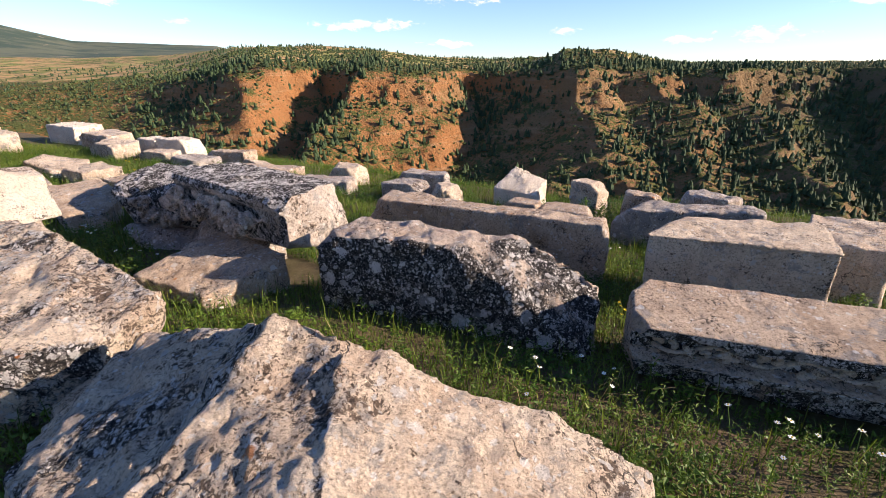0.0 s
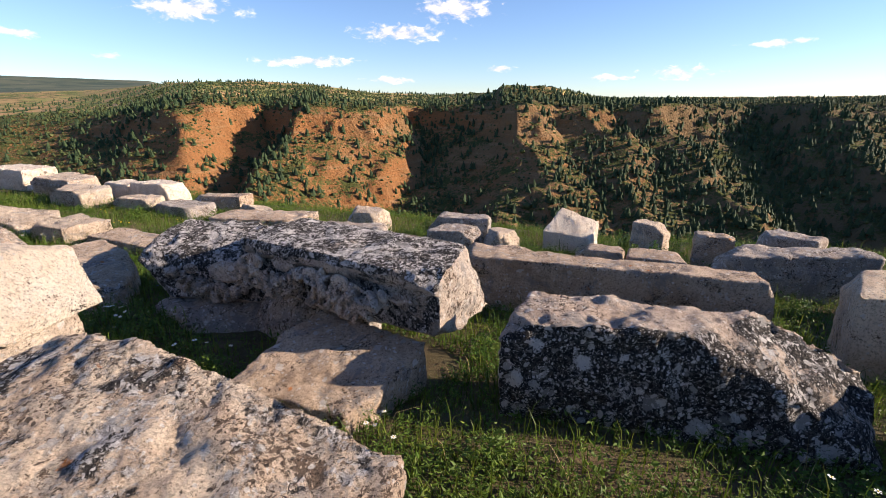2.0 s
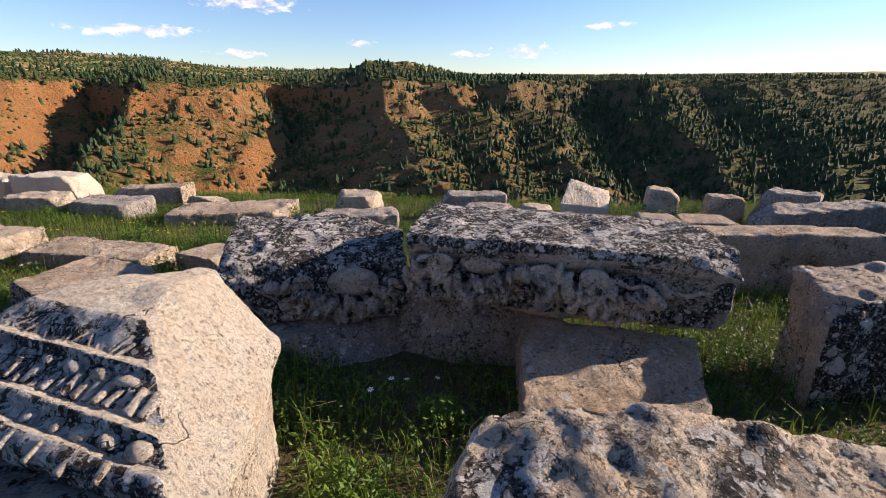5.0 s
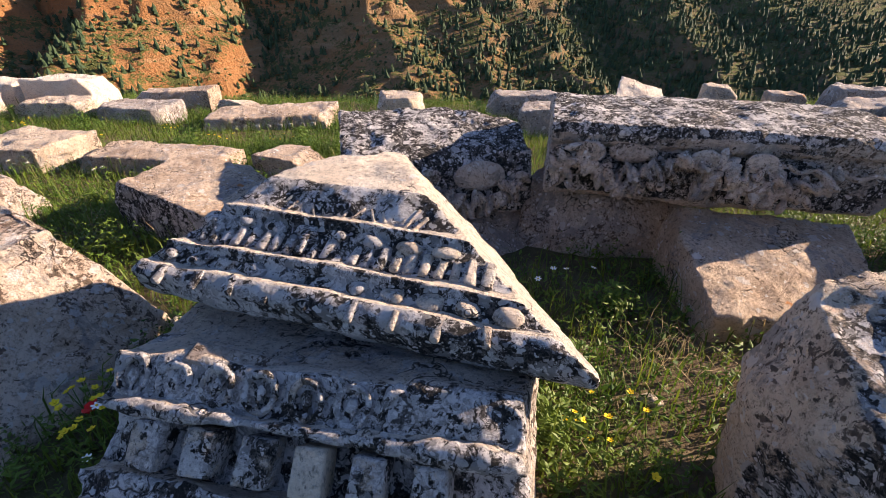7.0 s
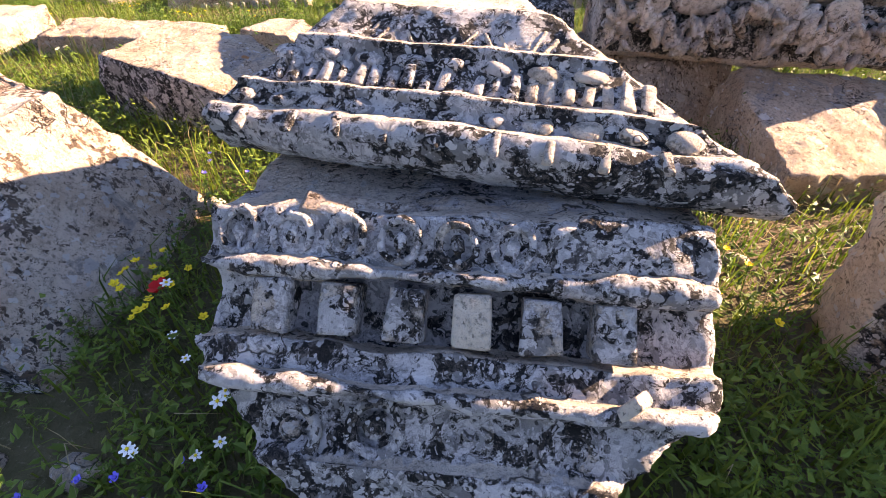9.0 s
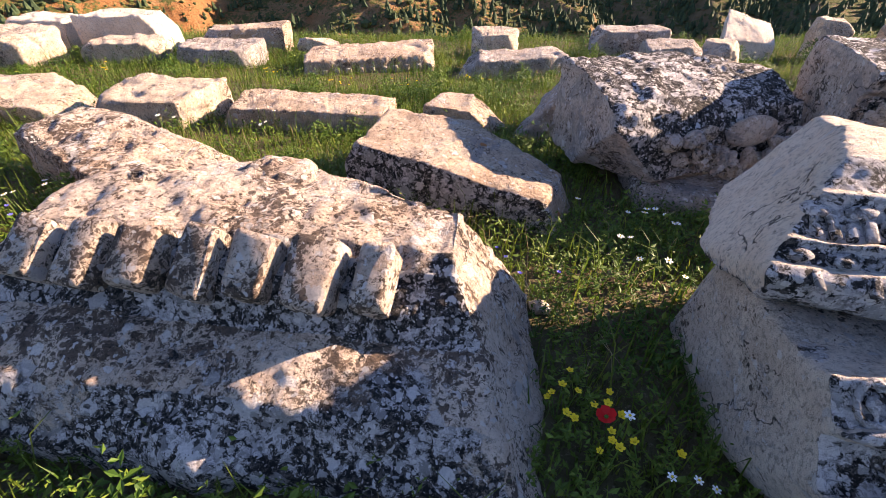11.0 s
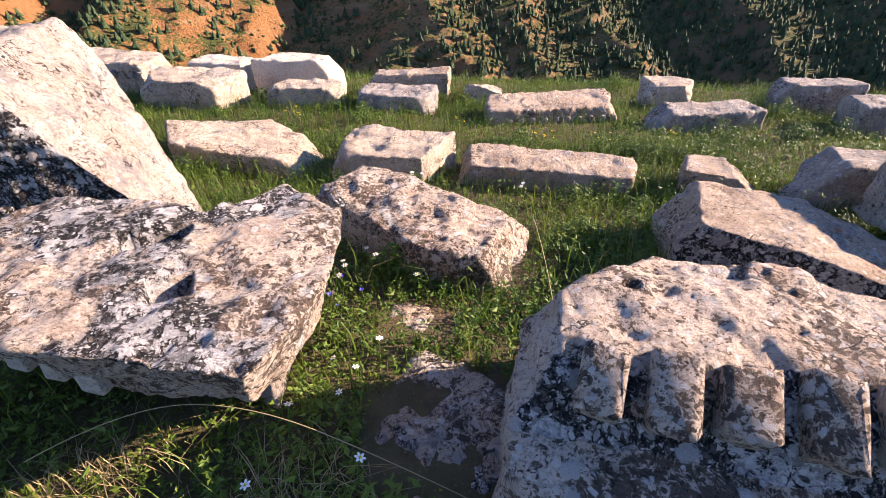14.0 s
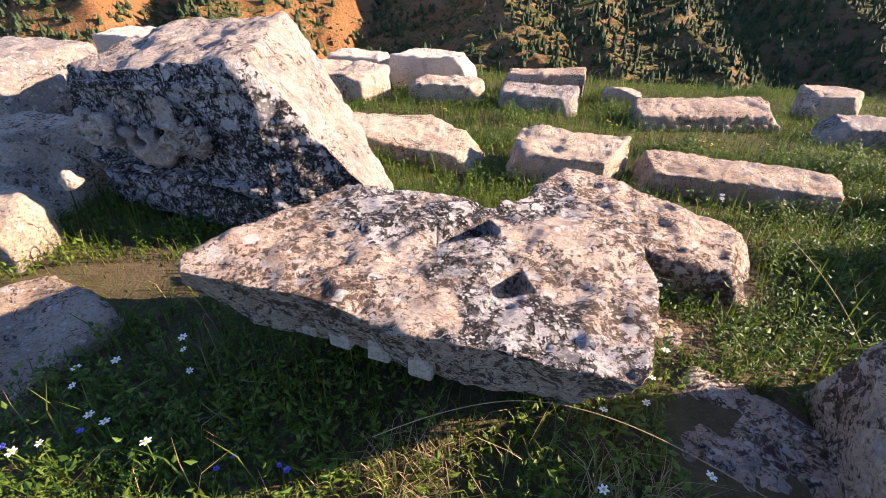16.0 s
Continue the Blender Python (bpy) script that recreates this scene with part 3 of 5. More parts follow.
stone("support_stone", "grey stone propping a carved block", [(-2.28, 3.98), (-1.95, 3.66), (-1.50, 3.48), (-1.36, 3.78), (-1.98, 4.26)], 0.365, -0.05, GREY, None, 0.025)
stone("support_stone", "low grey stone under the broken garland block", [(-3.0, 4.20), (-2.66, 3.88), (-2.18, 3.72), (-2.10, 4.15), (-2.75, 4.60)], 0.20, -0.05, GREY, None, 0.025)
stone("long_beam", "long smooth beige architrave beam lying in grass", [(-0.85, 4.52), (1.28, 3.42), (1.36, 3.72), (-0.60, 4.86)], [0.38, 0.42, 0.40, 0.36], -0.22, TAN, None, 0.022, 0.9)
stone("squared_block", "squared pale block with a dark weathered rim", [(1.40, 2.95), (2.42, 2.68), (2.78, 3.28), (1.72, 3.42)], [0.50, 0.48, 0.46, 0.50], -0.12, PALE, None, 0.014, 0.7, cuts=1, extra=weather_rim)
stone("broken_block", "rough beige block beside the squared block", [(2.75, 3.30), (3.15, 3.00), (3.75, 3.70), (3.30, 4.05)], 0.36, -0.3, MIXED, None, 0.028)
# beyond the beam
stone("thin_slab", "thin pale paving slab in grass", [(0.62, 5.30), (1.02, 5.02), (1.18, 5.24), (0.76, 5.56)], 0.14, -0.16, TAN, None, 0.02, 0.6)
stone("thin_slab", "thin pale paving slab in grass", [(1.06, 5.02), (1.64, 4.66), (1.80, 4.94), (1.22, 5.26)], 0.12, -0.18, TAN, None, 0.02, 0.6)
stone("upright_block", "pale pitted block tilted up on its edge", [(0.73, 6.59), (1.23, 6.27), (1.50, 6.57), (1.07, 6.88)], [-0.02, -0.07, 0.08, 0.23], -0.42, WHITE, None, 0.016, 0.6, 1.0, cuts=0)
stone("round_stone", "small rounded pale stone", [(-0.16, 5.95), (0.16, 5.90), (0.26, 6.12), (0.02, 6.28), (-0.2, 6.15)], 0.14, -0.25, PALE, None, 0.02, 0.9, cuts=5)
stone("broken_block", "grey broken block at the terrace edge", [(-0.85, 6.25), (-0.35, 5.98), (-0.15, 6.2), (-0.5, 6.65)], [0.12, 0.16, 0.16, 0.12], -0.3, GREY, None, 0.022)
stone("flat_block", "flat grey block at the terrace edge", [(-0.75, 7.15), (0.05, 6.75), (0.15, 7.0), (-0.55, 7.4)], 0.10, -0.45, GREY, None, 0.025)
stone("rounded_block", "pale rounded block among weeds", [(1.68, 6.08), (1.98, 5.88), (2.2, 6.08), (1.9, 6.35)], 0.17, -0.4, PALE, None, 0.025)
stone("small_slab", "small pale slab in weeds", [(2.2, 5.6), (2.56, 5.4), (2.72, 5.62), (2.36, 5.82)], 0.12, -0.35, TAN, None, 0.025)
stone("broken_block", "grey pitted block among weeds", [(2.66, 5.42), (3.1, 4.95), (3.42, 5.15), (2.98, 5.65)], 0.20, -0.35, GREY, None, 0.025)
stone("long_block", "long grey block half sunk in grass", [(1.78, 4.72), (3.05, 4.20), (3.25, 4.52), (2.0, 5.02)], [0.18, 0.28, 0.28, 0.2], -0.3, GREY, None, 0.025)

# between the cornices and the far edge
stone("tapered_block", "smooth beige block tapering to one end with a socket hole", [(-4.28, 4.92), (-3.95, 4.58), (-3.52, 4.15), (-3.30, 4.32), (-3.42, 4.80), (-4.02, 5.36)], [0.40, 0.38, 0.24, 0.22, 0.36, 0.42], -0.02, TAN, (-0.6, -0.8, -0.1), 0.018, 0.8)
stone("eroded_block", "eroded beige block with lichen and broken corner", [(-5.76, 5.86), (-5.32, 5.22), (-4.96, 5.04), (-4.66, 5.44), (-4.98, 5.86), (-5.45, 6.08)], [0.38, 0.32, 0.30, 0.26, 0.36, 0.38], 0.02, SPOTTED, (0, 0, 0.22), 0.016, 1.4)
stone("holed_block", "flat pale block with a lewis hole", [(-4.78, 6.36), (-3.74, 5.76), (-3.52, 6.04), (-4.52, 6.74)], [0.17, 0.15, 0.14, 0.16], -0.15, TAN, None, 0.02, 1.0)
stone("beige_block", "squat beige block in grass", [(-5.56, 6.72), (-4.98, 6.40), (-4.62, 6.72), (-5.30, 7.14)], 0.24, -0.1, PALE, None, 0.02, 1.1)
stone("small_slab", "small smooth tan slab in grass", [(-3.52, 5.62), (-3.20, 5.40), (-2.90, 5.58), (-3.22, 5.92)], 0.20, -0.08, TAN, None, 0.02, 0.7)
stone("grey_block", "long grey lichened block", [(-3.06, 5.36), (-2.30, 4.86), (-1.98, 5.12), (-2.62, 5.54)], 0.28, -0.05, GREY, None, 0.02, 0.9)
stone("moulded_block", "beige block with a moulded edge", [(-6.60, 7.30), (-5.72, 6.86), (-5.50, 7.20), (-5.86, 7.80), (-6.66, 8.05)], [0.22, 0.12, 0.08, 0.18, 0.24], -0.15, PALE, None, 0.02, 1.0)
# farther rows
for name, label, plan, top, mat in (
        ("flat_beam", "flat grey beam with dentils, far row", [(-3.86, 7.66), (-2.62, 7.36), (-2.36, 7.92), (-3.74, 8.16)], 0.02, TAN),
        ("dark_slab", "dark lichened slab with broken edge", [(-2.76, 7.05), (-1.40, 6.72), (-1.30, 7.02), (-2.2, 7.35)], 0.02, GREY),
        ("pale_block", "small pale block at the edge", [(-1.95, 7.75), (-1.45, 7.55), (-1.25, 7.85), (-1.75, 8.05)], 0.06, PALE),
        ("small_block", "small pale block in weeds", [(-3.72, 8.65), (-3.3, 8.5), (-3.2, 8.75), (-3.6, 8.9)], 0.03, PALE),
        ("cracked_block", "grey block with a pale drip stain", [(-4.98, 8.55), (-4.28, 8.15), (-4.10, 8.62), (-4.75, 8.98)], 0.07, GREY),
        ("flat_slab", "flat pale slab lying at the edge", [(-4.70, 9.25), (-3.80, 8.95), (-3.65, 9.25), (-4.55, 9.6)], 0.07, TAN),
        ("low_block", "low beige block in front of white block", [(-5.85, 9.05), (-5.15, 8.72), (-4.98, 9.05), (-5.6, 9.35)], 0.09, PALE),
        ("peaked_block", "peaked white block at the edge", [(-5.95, 9.85), (-5.10, 9.35), (-4.85, 9.75), (-5.55, 10.2)], 0.22, WHITE),
        ("white_block", "white broken block at the terrace edge", [(-6.75, 10.4), (-6.05, 9.95), (-5.85, 10.3), (-6.5, 10.8)], 0.14, WHITE),
        ("rounded_block", "rounded beige block at the terrace edge", [(-7.1, 9.5), (-6.35, 9.05), (-6.0, 9.35), (-6.3, 9.85), (-6.9, 10.05)], 0.20, PALE),
        ("wide_block", "wide pale block with a toothed moulding", [(-8.3, 10.9), (-7.1, 10.1), (-6.9, 10.6), (-8.0, 11.6)], 0.22, PALE),
        ("pale_block", "pale block on the far slope", [(-9.8, 9.6), (-8.9, 9.0), (-8.4, 9.5), (-9.4, 10.3)], 0.35, PALE),
        ("pale_block", "pale flat block in a row of ruins", [(-9.9, 12.0), (-8.8, 11.4), (-8.4, 11.9), (-9.6, 12.6)], 0.28, WHITE),
        ("long_block", "long pale block in a row of ruins", [(-11.4, 10.8), (-10.2, 10.2), (-9.9, 10.8), (-11.2, 11.4)], 0.40, PALE),
        ("grey_block", "grey block behind the carved lion block", [(-9.6, 7.9), (-8.5, 7.2), (-8.1, 7.7), (-9.2, 8.5)], 0.85, GREY),
        ("white_block", "white lichened block beside the carved block", [(-9.3, 7.0), (-8.15, 6.45), (-7.95, 6.95), (-9.0, 7.6)], 0.55, MIXED)):
    low = min(ground_z(K * x, K * y) for x, y in plan) / K - 0.12
    stone(name, label, plan, top, low, mat, None, 0.020, 1.0, cuts=4)
# flat stones in the turf
stone("paving_slab", "cracked flat slab flush with the turf", [(-5.76, 4.66), (-5.84, 4.36), (-5.5, 4.12), (-5.28, 4.3), (-5.26, 4.62), (-5.5, 4.78)], 0.19, 0.0, SPOTTED, (0, 0, 0.34), 0.014, 1.5)
stone("paving_slab", "flat tan slab flush with the turf", [(-5.66, 4.96), (-5.38, 4.80), (-5.26, 5.00), (-5.52, 5.14)], 0.16, 0.0, TAN, None, 0.015, 1.2)
stone("paving_slab", "flat brown slab beside bare soil", [(-8.4, 5.4), (-7.75, 5.05), (-7.5, 5.45), (-7.9, 5.85)], 0.275, 0.0, TAN, None, 0.02, 1.0)
stone("small_boulder", "rounded beige boulder at the path", [(-8.5, 6.05), (-8.1, 5.95), (-8.0, 6.2), (-8.3, 6.4)], 0.48, 0.05, PALE, None, 0.02, 1.0, cuts=5)


# ---- carved blocks: local x along the face, y into the block, z up ----
def profile_block(outline, x0, x1):
    """A closed bar with the given cross-section (y, z), from x0 to x1."""
    bm = bmesh.new()
    a = [bm.verts.new((x0, y, z)) for y, z in outline]
    b = [bm.verts.new((x1, y, z)) for y, z in outline]
    bm.faces.new(a)
    bm.faces.new(b[::-1])
    for i in range(len(outline)):
        j = (i + 1) % len(outline)
        bm.faces.new((a[i], b[i], b[j], a[j]))
    return bm


def carved(name, label, x, y, yaw, bm, plan, mat=CARVED, front=None, voxel=0.012, wear=0.6, chips=(), holes=(), roll=0.0, z=0.0, category="carved block"):
    global STONES
    STONES += 1
    bmesh.ops.scale(bm, vec=(K, K, K), verts=bm.verts)
    me = worn(bm, voxel, wear, STONES * 13, mat, front, [(K * Vector(p), Vector(d)) for p, d in chips], holes)
    me.name = name
    ob = new(name, me)
    ob.matrix_world = pose(K * x, K * y, z, 0, roll, yaw)
    FOOT.append([tuple((ob.matrix_world @ Vector((K * u, K * v, 0))).xy) for u, v in plan])
    return tagged(ob, label, category, "carved marble blocks")


def crusted(me, value):
    me.attributes.new("lichen", "FLOAT", "POINT").data.foreach_set("value", np.full(len(me.vertices), value, np.float32))
    me.polygons.foreach_set("use_smooth", np.full(len(me.polygons), True))


def carve(name, bm, parent, mat=CARVED, lichen=0.5, label="", wobble=0.004, seed=3, melt=0.0):
    """A carved detail of a block, worn a little, as a part of it."""
    bmesh.ops.scale(bm, vec=(K, K, K), verts=bm.verts)
    if melt:
        me = worn(bm, melt, 0.12, seed, mat)
        me.attributes.remove(me.attributes["lichen"])
        me.materials.clear()
    else:
        me = bpy.data.meshes.new(name)
        bm.to_mesh(me)
        bm.free()
    co = np.empty(len(me.vertices) * 3)
    me.vertices.foreach_get("co", co)
    co = co.reshape(-1, 3)
    co = co + wobble * np.stack([rough_noise(co + 9.1 * k, 0.05, 2, seed + k) for k in range(3)], -1)
    me.vertices.foreach_set("co", co.ravel())
    me.materials.append(mat)
    crusted(me, lichen)
    return part(name, me, mat, parent, label)


def blob(bm, at, size, turn=(0, 0, 0), level=1):
    m = pose(*at, *turn) @ Matrix.Diagonal((*size, 1))
    bmesh.ops.create_icosphere(bm, subdivisions=level, radius=1.0, matrix=m)


def chunk(bm, at, size, turn=(0, 0, 0), bevel=0.2):
    """A worn little bar with bevelled edges."""
    made = bmesh.ops.create_cube(bm, size=1.0, matrix=pose(*at, *turn) @ Matrix.Diagonal((*size, 1)))
    edges = list({e for v in made["verts"] for e in v.link_edges})
    bmesh.ops.bevel(bm, geom=edges, offset=bevel * min(size), segments=2, affect="EDGES", profile=0.6)


def hoop(bm, at, radius, thick, turn=(90, 0, 0), squash=1.0, sides=18):
    """A ring of stone, for rosettes, volutes and shells."""
    m = pose(*at, *turn) @ Matrix.Diagonal((1, squash, 1, 1))
    rows = []
    for i in range(sides):
        a = 2 * math.pi * i / sides
        rows.append([bm.verts.new(m @ Vector(((radius + thick * math.cos(b)) * math.cos(a), (radius + thick * math.cos(b)) * math.sin(a), thick * math.sin(b)))) for b in (k * math.pi / 3 for k in range(6))])
    for i in range(sides):
        for k in range(6):
            bm.faces.new((rows[i][k], rows[(i + 1) % sides][k], rows[(i + 1) % sides][(k + 1) % 6], rows[i][(k + 1) % 6]))


def swag(parent, x0, x1, z_top, sag, face_y, seed, thick=0.055):
    """A fruit garland hung between two points of a face."""
    rnd = random.Random(seed)
    bm = bmesh.new()
    for i in range(54):
        u = -1 + 2 * (i + rnd.random()) / 54
        x = (x0 + x1) / 2 + u * (x1 - x0) / 2
        body = thick * (1.05 - 0.45 * u * u)
        z = z_top - sag * (1 - u * u) + rnd.uniform(-1, 1) * body
        lean = -u * 50 + rnd.uniform(-40, 40)
        blob(bm, (x, face_y(z) - rnd.uniform(0.0, 0.055), z), (rnd.uniform(0.013, 0.021), rnd.uniform(0.024, 0.040), rnd.uniform(0.032, 0.056)), (rnd.uniform(-20, 20), lean, 0), 2)
    return carve("garland", bm, parent, FRIEZE, 0.0, "hanging swag of carved fruit and leaves", 0.001, seed, 0.0045)


def rosette(parent, x, z, face_y, size, seed):
    bm = bmesh.new()
    hoop(bm, (x, face_y(z) - 0.006, z), size, size * 0.28, (90, 0, 0), 0.75)
    hoop(bm, (x, face_y(z) - 0.012, z), size * 0.5, size * 0.22, (90, 0, 0), 0.75)
    blob(bm, (x, face_y(z) - 0.012, z), (size * 0.25, size * 0.35, size * 0.22), level=2)
    return carve("rosette", bm, parent, FRIEZE, 0.06, "worn round rosette", 0.003, seed, 0.006)


def ribbon(parent, points, face_y, seed):
    bm = bmesh.new()
    for i in range(14 * (len(points) - 1)):
        a, f = divmod(i, 14)
        f /= 14
        x = points[a][0] * (1 - f) + points[a + 1][0] * f
        z = points[a][1] * (1 - f) + points[a + 1][1] * f + 0.012 * math.sin(i * 0.8)
        blob(bm, (x, face_y(z) - 0.004, z), (0.014, 0.012, 0.012), (0, 30 * math.sin(i), 0))
    return carve("ribbon", bm, parent, FRIEZE, 0.06, "fluttering carved ribbon", 0.003, seed, 0.006)


# garland frieze block, propped on slabs
face_b = lambda z: -0.038 - 0.03 * (z - 0.28) / 0.38
b_block = carved("garland_block", "long marble frieze block carved with garlands, propped on slabs", -1.645, 3.405, -37.5,
                 profile_block([(0.05, 0.27), (0.02, 0.30), (0.01, 0.54), (-0.03, 0.56), (-0.045, 0.61), (-0.03, 0.655), (0.10, 0.67), (0.55, 0.66), (0.58, 0.28)], -0.73, 0.75),
                 [(-0.70, 0), (0.72, 0), (0.72, 0.5), (-0.7, 0.56)], FRIEZE, (0, -0.46, 0.62), 0.012, 0.9,
                 [((0.70, 0.0, 0.30), (0.75, -0.3, -0.75)), ((0.70, 0.3, 0.66), (0.9, 0.3, 0.4)), ((-0.72, 0.5, 0.66), (-0.8, 0.7, 0.3)), ((0.55, 0.0, 0.66), (0.25, -0.7, 0.8))], z=0.115)
swag(b_block, -0.62, -0.12, 0.53, 0.13, face_b, 1)
swag(b_block, 0.0, 0.46, 0.52, 0.13, face_b, 2)
for k, (x, z) in enumerate(((-0.54, 0.535), (-0.06, 0.53), (0.16, 0.53))):
    rosette(b_block, x, z, lambda z: face_b(z) - 0.012, 0.052, 10 + k)
bm = bmesh.new()
blob(bm, (-0.35, -0.015, 0.525), (0.11, 0.028, 0.05), level=3)
carve("boss", bm, b_block, FRIEZE, 0.15, "smooth worn disc above the garland", 0.006)
ribbon(b_block, ((0.24, 0.52), (0.42, 0.49), (0.64, 0.50)), face_b, 4)
ribbon(b_block, ((-0.69, 0.53), (-0.62, 0.48)), face_b, 5)
for k in range(3):
    bm = bmesh.new()
    x = (-0.66, -0.03, 0.20)[k]
    for q in range(22):
        rnd = random.Random(50 * k + q)
        blob(bm, (x + rnd.uniform(-0.05, 0.05), face_b(0.4) - rnd.uniform(0, 0.05), 0.45 + rnd.uniform(-0.09, 0.06)), (0.015, 0.03, 0.036), (0, rnd.uniform(-60, 60), 0), 2)
    carve("foliage_relief", bm, b_block, FRIEZE, 0.0, "bunch of carved fruit and leaves", 0.001, k, 0.0045)

face_a = lambda z: -0.045 + 0.10 * (z - 0.3)
a_block = carved("garland_block", "broken frieze block carved with one garland and a bare disc", -2.605, 4.16, -15.0,
                 profile_block([(0.06, 0.14), (-0.03, 0.20), (-0.01, 0.44), (0.02, 0.48), (0.04, 0.53), (0.16, 0.585), (0.36, 0.63), (0.66, 0.63), (0.70, 0.16)], -0.56, 0.46),
                 [(-0.5, 0), (0.44, 0), (0.42, 0.5), (-0.3, 0.7)], FRIEZE, (0, -0.46, 0.62), 0.012, 1.0,
                 [((-0.46, 0.0, 0.36), (-0.6, -0.45, -0.5)), ((-0.52, 0.1, 0.60), (-0.8, -0.3, 0.5)), ((0.20, 0.5, 0.64), (0.6, 0.7, 0.6)), ((0.44, 0.05, 0.20), (0.5, -0.2, -0.8))])
swag(a_block, -0.20, 0.40, 0.43, 0.16, face_a, 6, 0.05)
rosette(a_block, -0.10, 0.44, face_a, 0.045, 14)
bm = bmesh.new()
blob(bm, (0.16, -0.015, 0.42), (0.14, 0.03, 0.08), level=3)
carve("boss", bm, a_block, FRIEZE, 0.1, "smooth worn disc inside the garland", 0.006)
bm = bmesh.new()
blob(bm, (-0.27, -0.02, 0.40), (0.055, 0.05, 0.05), level=2)
blob(bm, (-0.20, -0.03, 0.31), (0.04, 0.045, 0.04), level=2)
carve("knob", bm, a_block, FRIEZE, 0.2, "round worn fruit knobs", 0.005, 8, 0.008)

# cornice block with a vine scroll, dark mouldings below
g_block = carved("vine_block", "smooth-topped cornice block with a carved vine and mouldings", 1.55, 1.80, -19.5,
                 profile_block([(0.10, 0.0), (0.10, 0.06), (0.04, 0.07), (0.04, 0.12), (-0.01, 0.13), (-0.01, 0.19), (-0.055, 0.20), (-0.07, 0.235), (0.012, 0.25), (0.0, 0.35), (-0.075, 0.365), (-0.085, 0.415), (-0.03, 0.43), (0.42, 0.46), (0.45, 0.02)], -0.66, 0.80),
                 [(-0.66, -0.05), (0.8, -0.05), (0.8, 0.45), (-0.6, 0.45)], TAN, (0, -0.55, -0.45), 0.010, 0.4,
                 [((-0.60, -0.06, 0.42), (-0.8, -0.5, 0.4)), ((-0.62, 0.3, 0.46), (-0.7, 0.3, 0.5)), ((-0.60, 0.0, 0.1), (-0.8, -0.2, -0.3))])
bm = bmesh.new()
for i in range(110):
    x = -0.55 + 1.3 * i / 110
    blob(bm, (x, -0.010, 0.30 + 0.028 * math.sin(x * 17)), (0.012, 0.016, 0.012))
carve("vine_stem", bm, g_block, CARVED, 0.0, "waving carved vine stem", 0.003, 3, 0.006)
for k in range(9):
    rnd = random.Random(k + 70)
    bm = bmesh.new()
    x = -0.5 + k * 0.145
    for q in range(7):
        blob(bm, (x + rnd.uniform(-0.05, 0.05), -0.012, 0.30 - 0.03 * math.sin(x * 17) + rnd.uniform(-0.022, 0.022)), (rnd.uniform(0.014, 0.034), 0.02, rnd.uniform(0.010, 0.018)), (0, rnd.uniform(-60, 60), 0))
    carve("vine_leaf", bm, g_block, CARVED, 0.0, "", 0.003, k, 0.006)

# lower cornice: its face leans back at 45 degrees
lean = lambda s, o: (-0.62 * s - 0.707 * o, 0.675 - 0.62 * s + 0.707 * o)
r_block = carved("cornice_fragment", "lower cornice fragment with dentils, crusted with grey lichen", -3.50, 2.74, -35.0,
                 profile_block([lean(0, 0), lean(0.10, 0), lean(0.105, 0.022), lean(0.13, 0.022), lean(0.135, -0.04), lean(0.25, -0.04), lean(0.255, 0.012), lean(0.31, 0.02), lean(0.315, 0.045), lean(0.335, 0.045), lean(0.345, 0.0), lean(0.44, 0.005), lean(0.46, 0.035), lean(0.58, 0.0), lean(0.63, -0.08),
                                (-0.20, 0.02), (0.76, 0.02), (0.76, 0.55), (0.25, 0.60), (0.06, 0.64)], -0.47, 0.40),
                 [(-0.40, -0.15), (-0.1, -0.36), (0.35, -0.2), (0.42, 0.5), (0.2, 0.76), (-0.45, 0.6)], CARVED, (0, -0.75, 0.45), 0.011, 0.75,
                 [((-0.45, -0.17, 0.48), (-0.76, -0.46, -0.46)), ((-0.50, 0.0, 0.66), (-0.95, 0.1, 0.15)), ((0.40, -0.17, 0.50), (0.68, -0.52, -0.52)), ((0.0, -0.41, 0.28), (0.1, -0.6, -0.8)), ((0.21, 0.66, 0.5), (0.92, 0.38, 0.0)),
                  ((0.39, 0.1, 0.6), (0.95, -0.1, 0.2)), ((-0.46, 0.5, 0.5), (-0.8, 0.6, 0.2))], roll=-1.0)
for k, x in enumerate((-0.33, -0.217, -0.107, 0.002, 0.113, 0.222)):
    bm = bmesh.new()
    y, z = lean(0.19, -0.012)
    chunk(bm, (x, y, z), (0.062, 0.088, 0.070), (45, 0, 0), 0.12)
    pale = k == 3
    carve("dentil", bm, r_block, WHITE if pale else CARVED, 0.0 if pale else 0.55, "clean pale dentil" if pale else "", 0.006, 20 + k)
for k in range(9):
    bm = bmesh.new()
    x = -0.40 + k * 0.092
    y, z = lean(0.055, 0.004)
    hoop(bm, (x, y, z), 0.032, 0.0075, (45, 0, 0), 1.15, 14)
    blob(bm, (x, y, z), (0.015, 0.020, 0.006), (45, 0, 0), 2)
    carve("egg_motif", bm, r_block, CARVED, 0.6, "", 0.004, 30 + k, 0.006)
for k, (x, s, size) in enumerate(((0.01, 0.395, 0.035), (-0.14, 0.40, 0.04), (-0.28, 0.42, 0.045), (0.17, 0.40, 0.032))):
    bm = bmesh.new()
    y, z = lean(s, 0.005)
    hoop(bm, (x, y, z), size, 0.011, (45, 0, 0), 1.0)
    blob(bm, (x, y, z), (size * 0.5, size * 0.5, size * 0.3), (45, 0, 0), 2)
    carve("worn_rosette", bm, r_block, CARVED, 0.6, "", 0.005, 44 + k, 0.006)
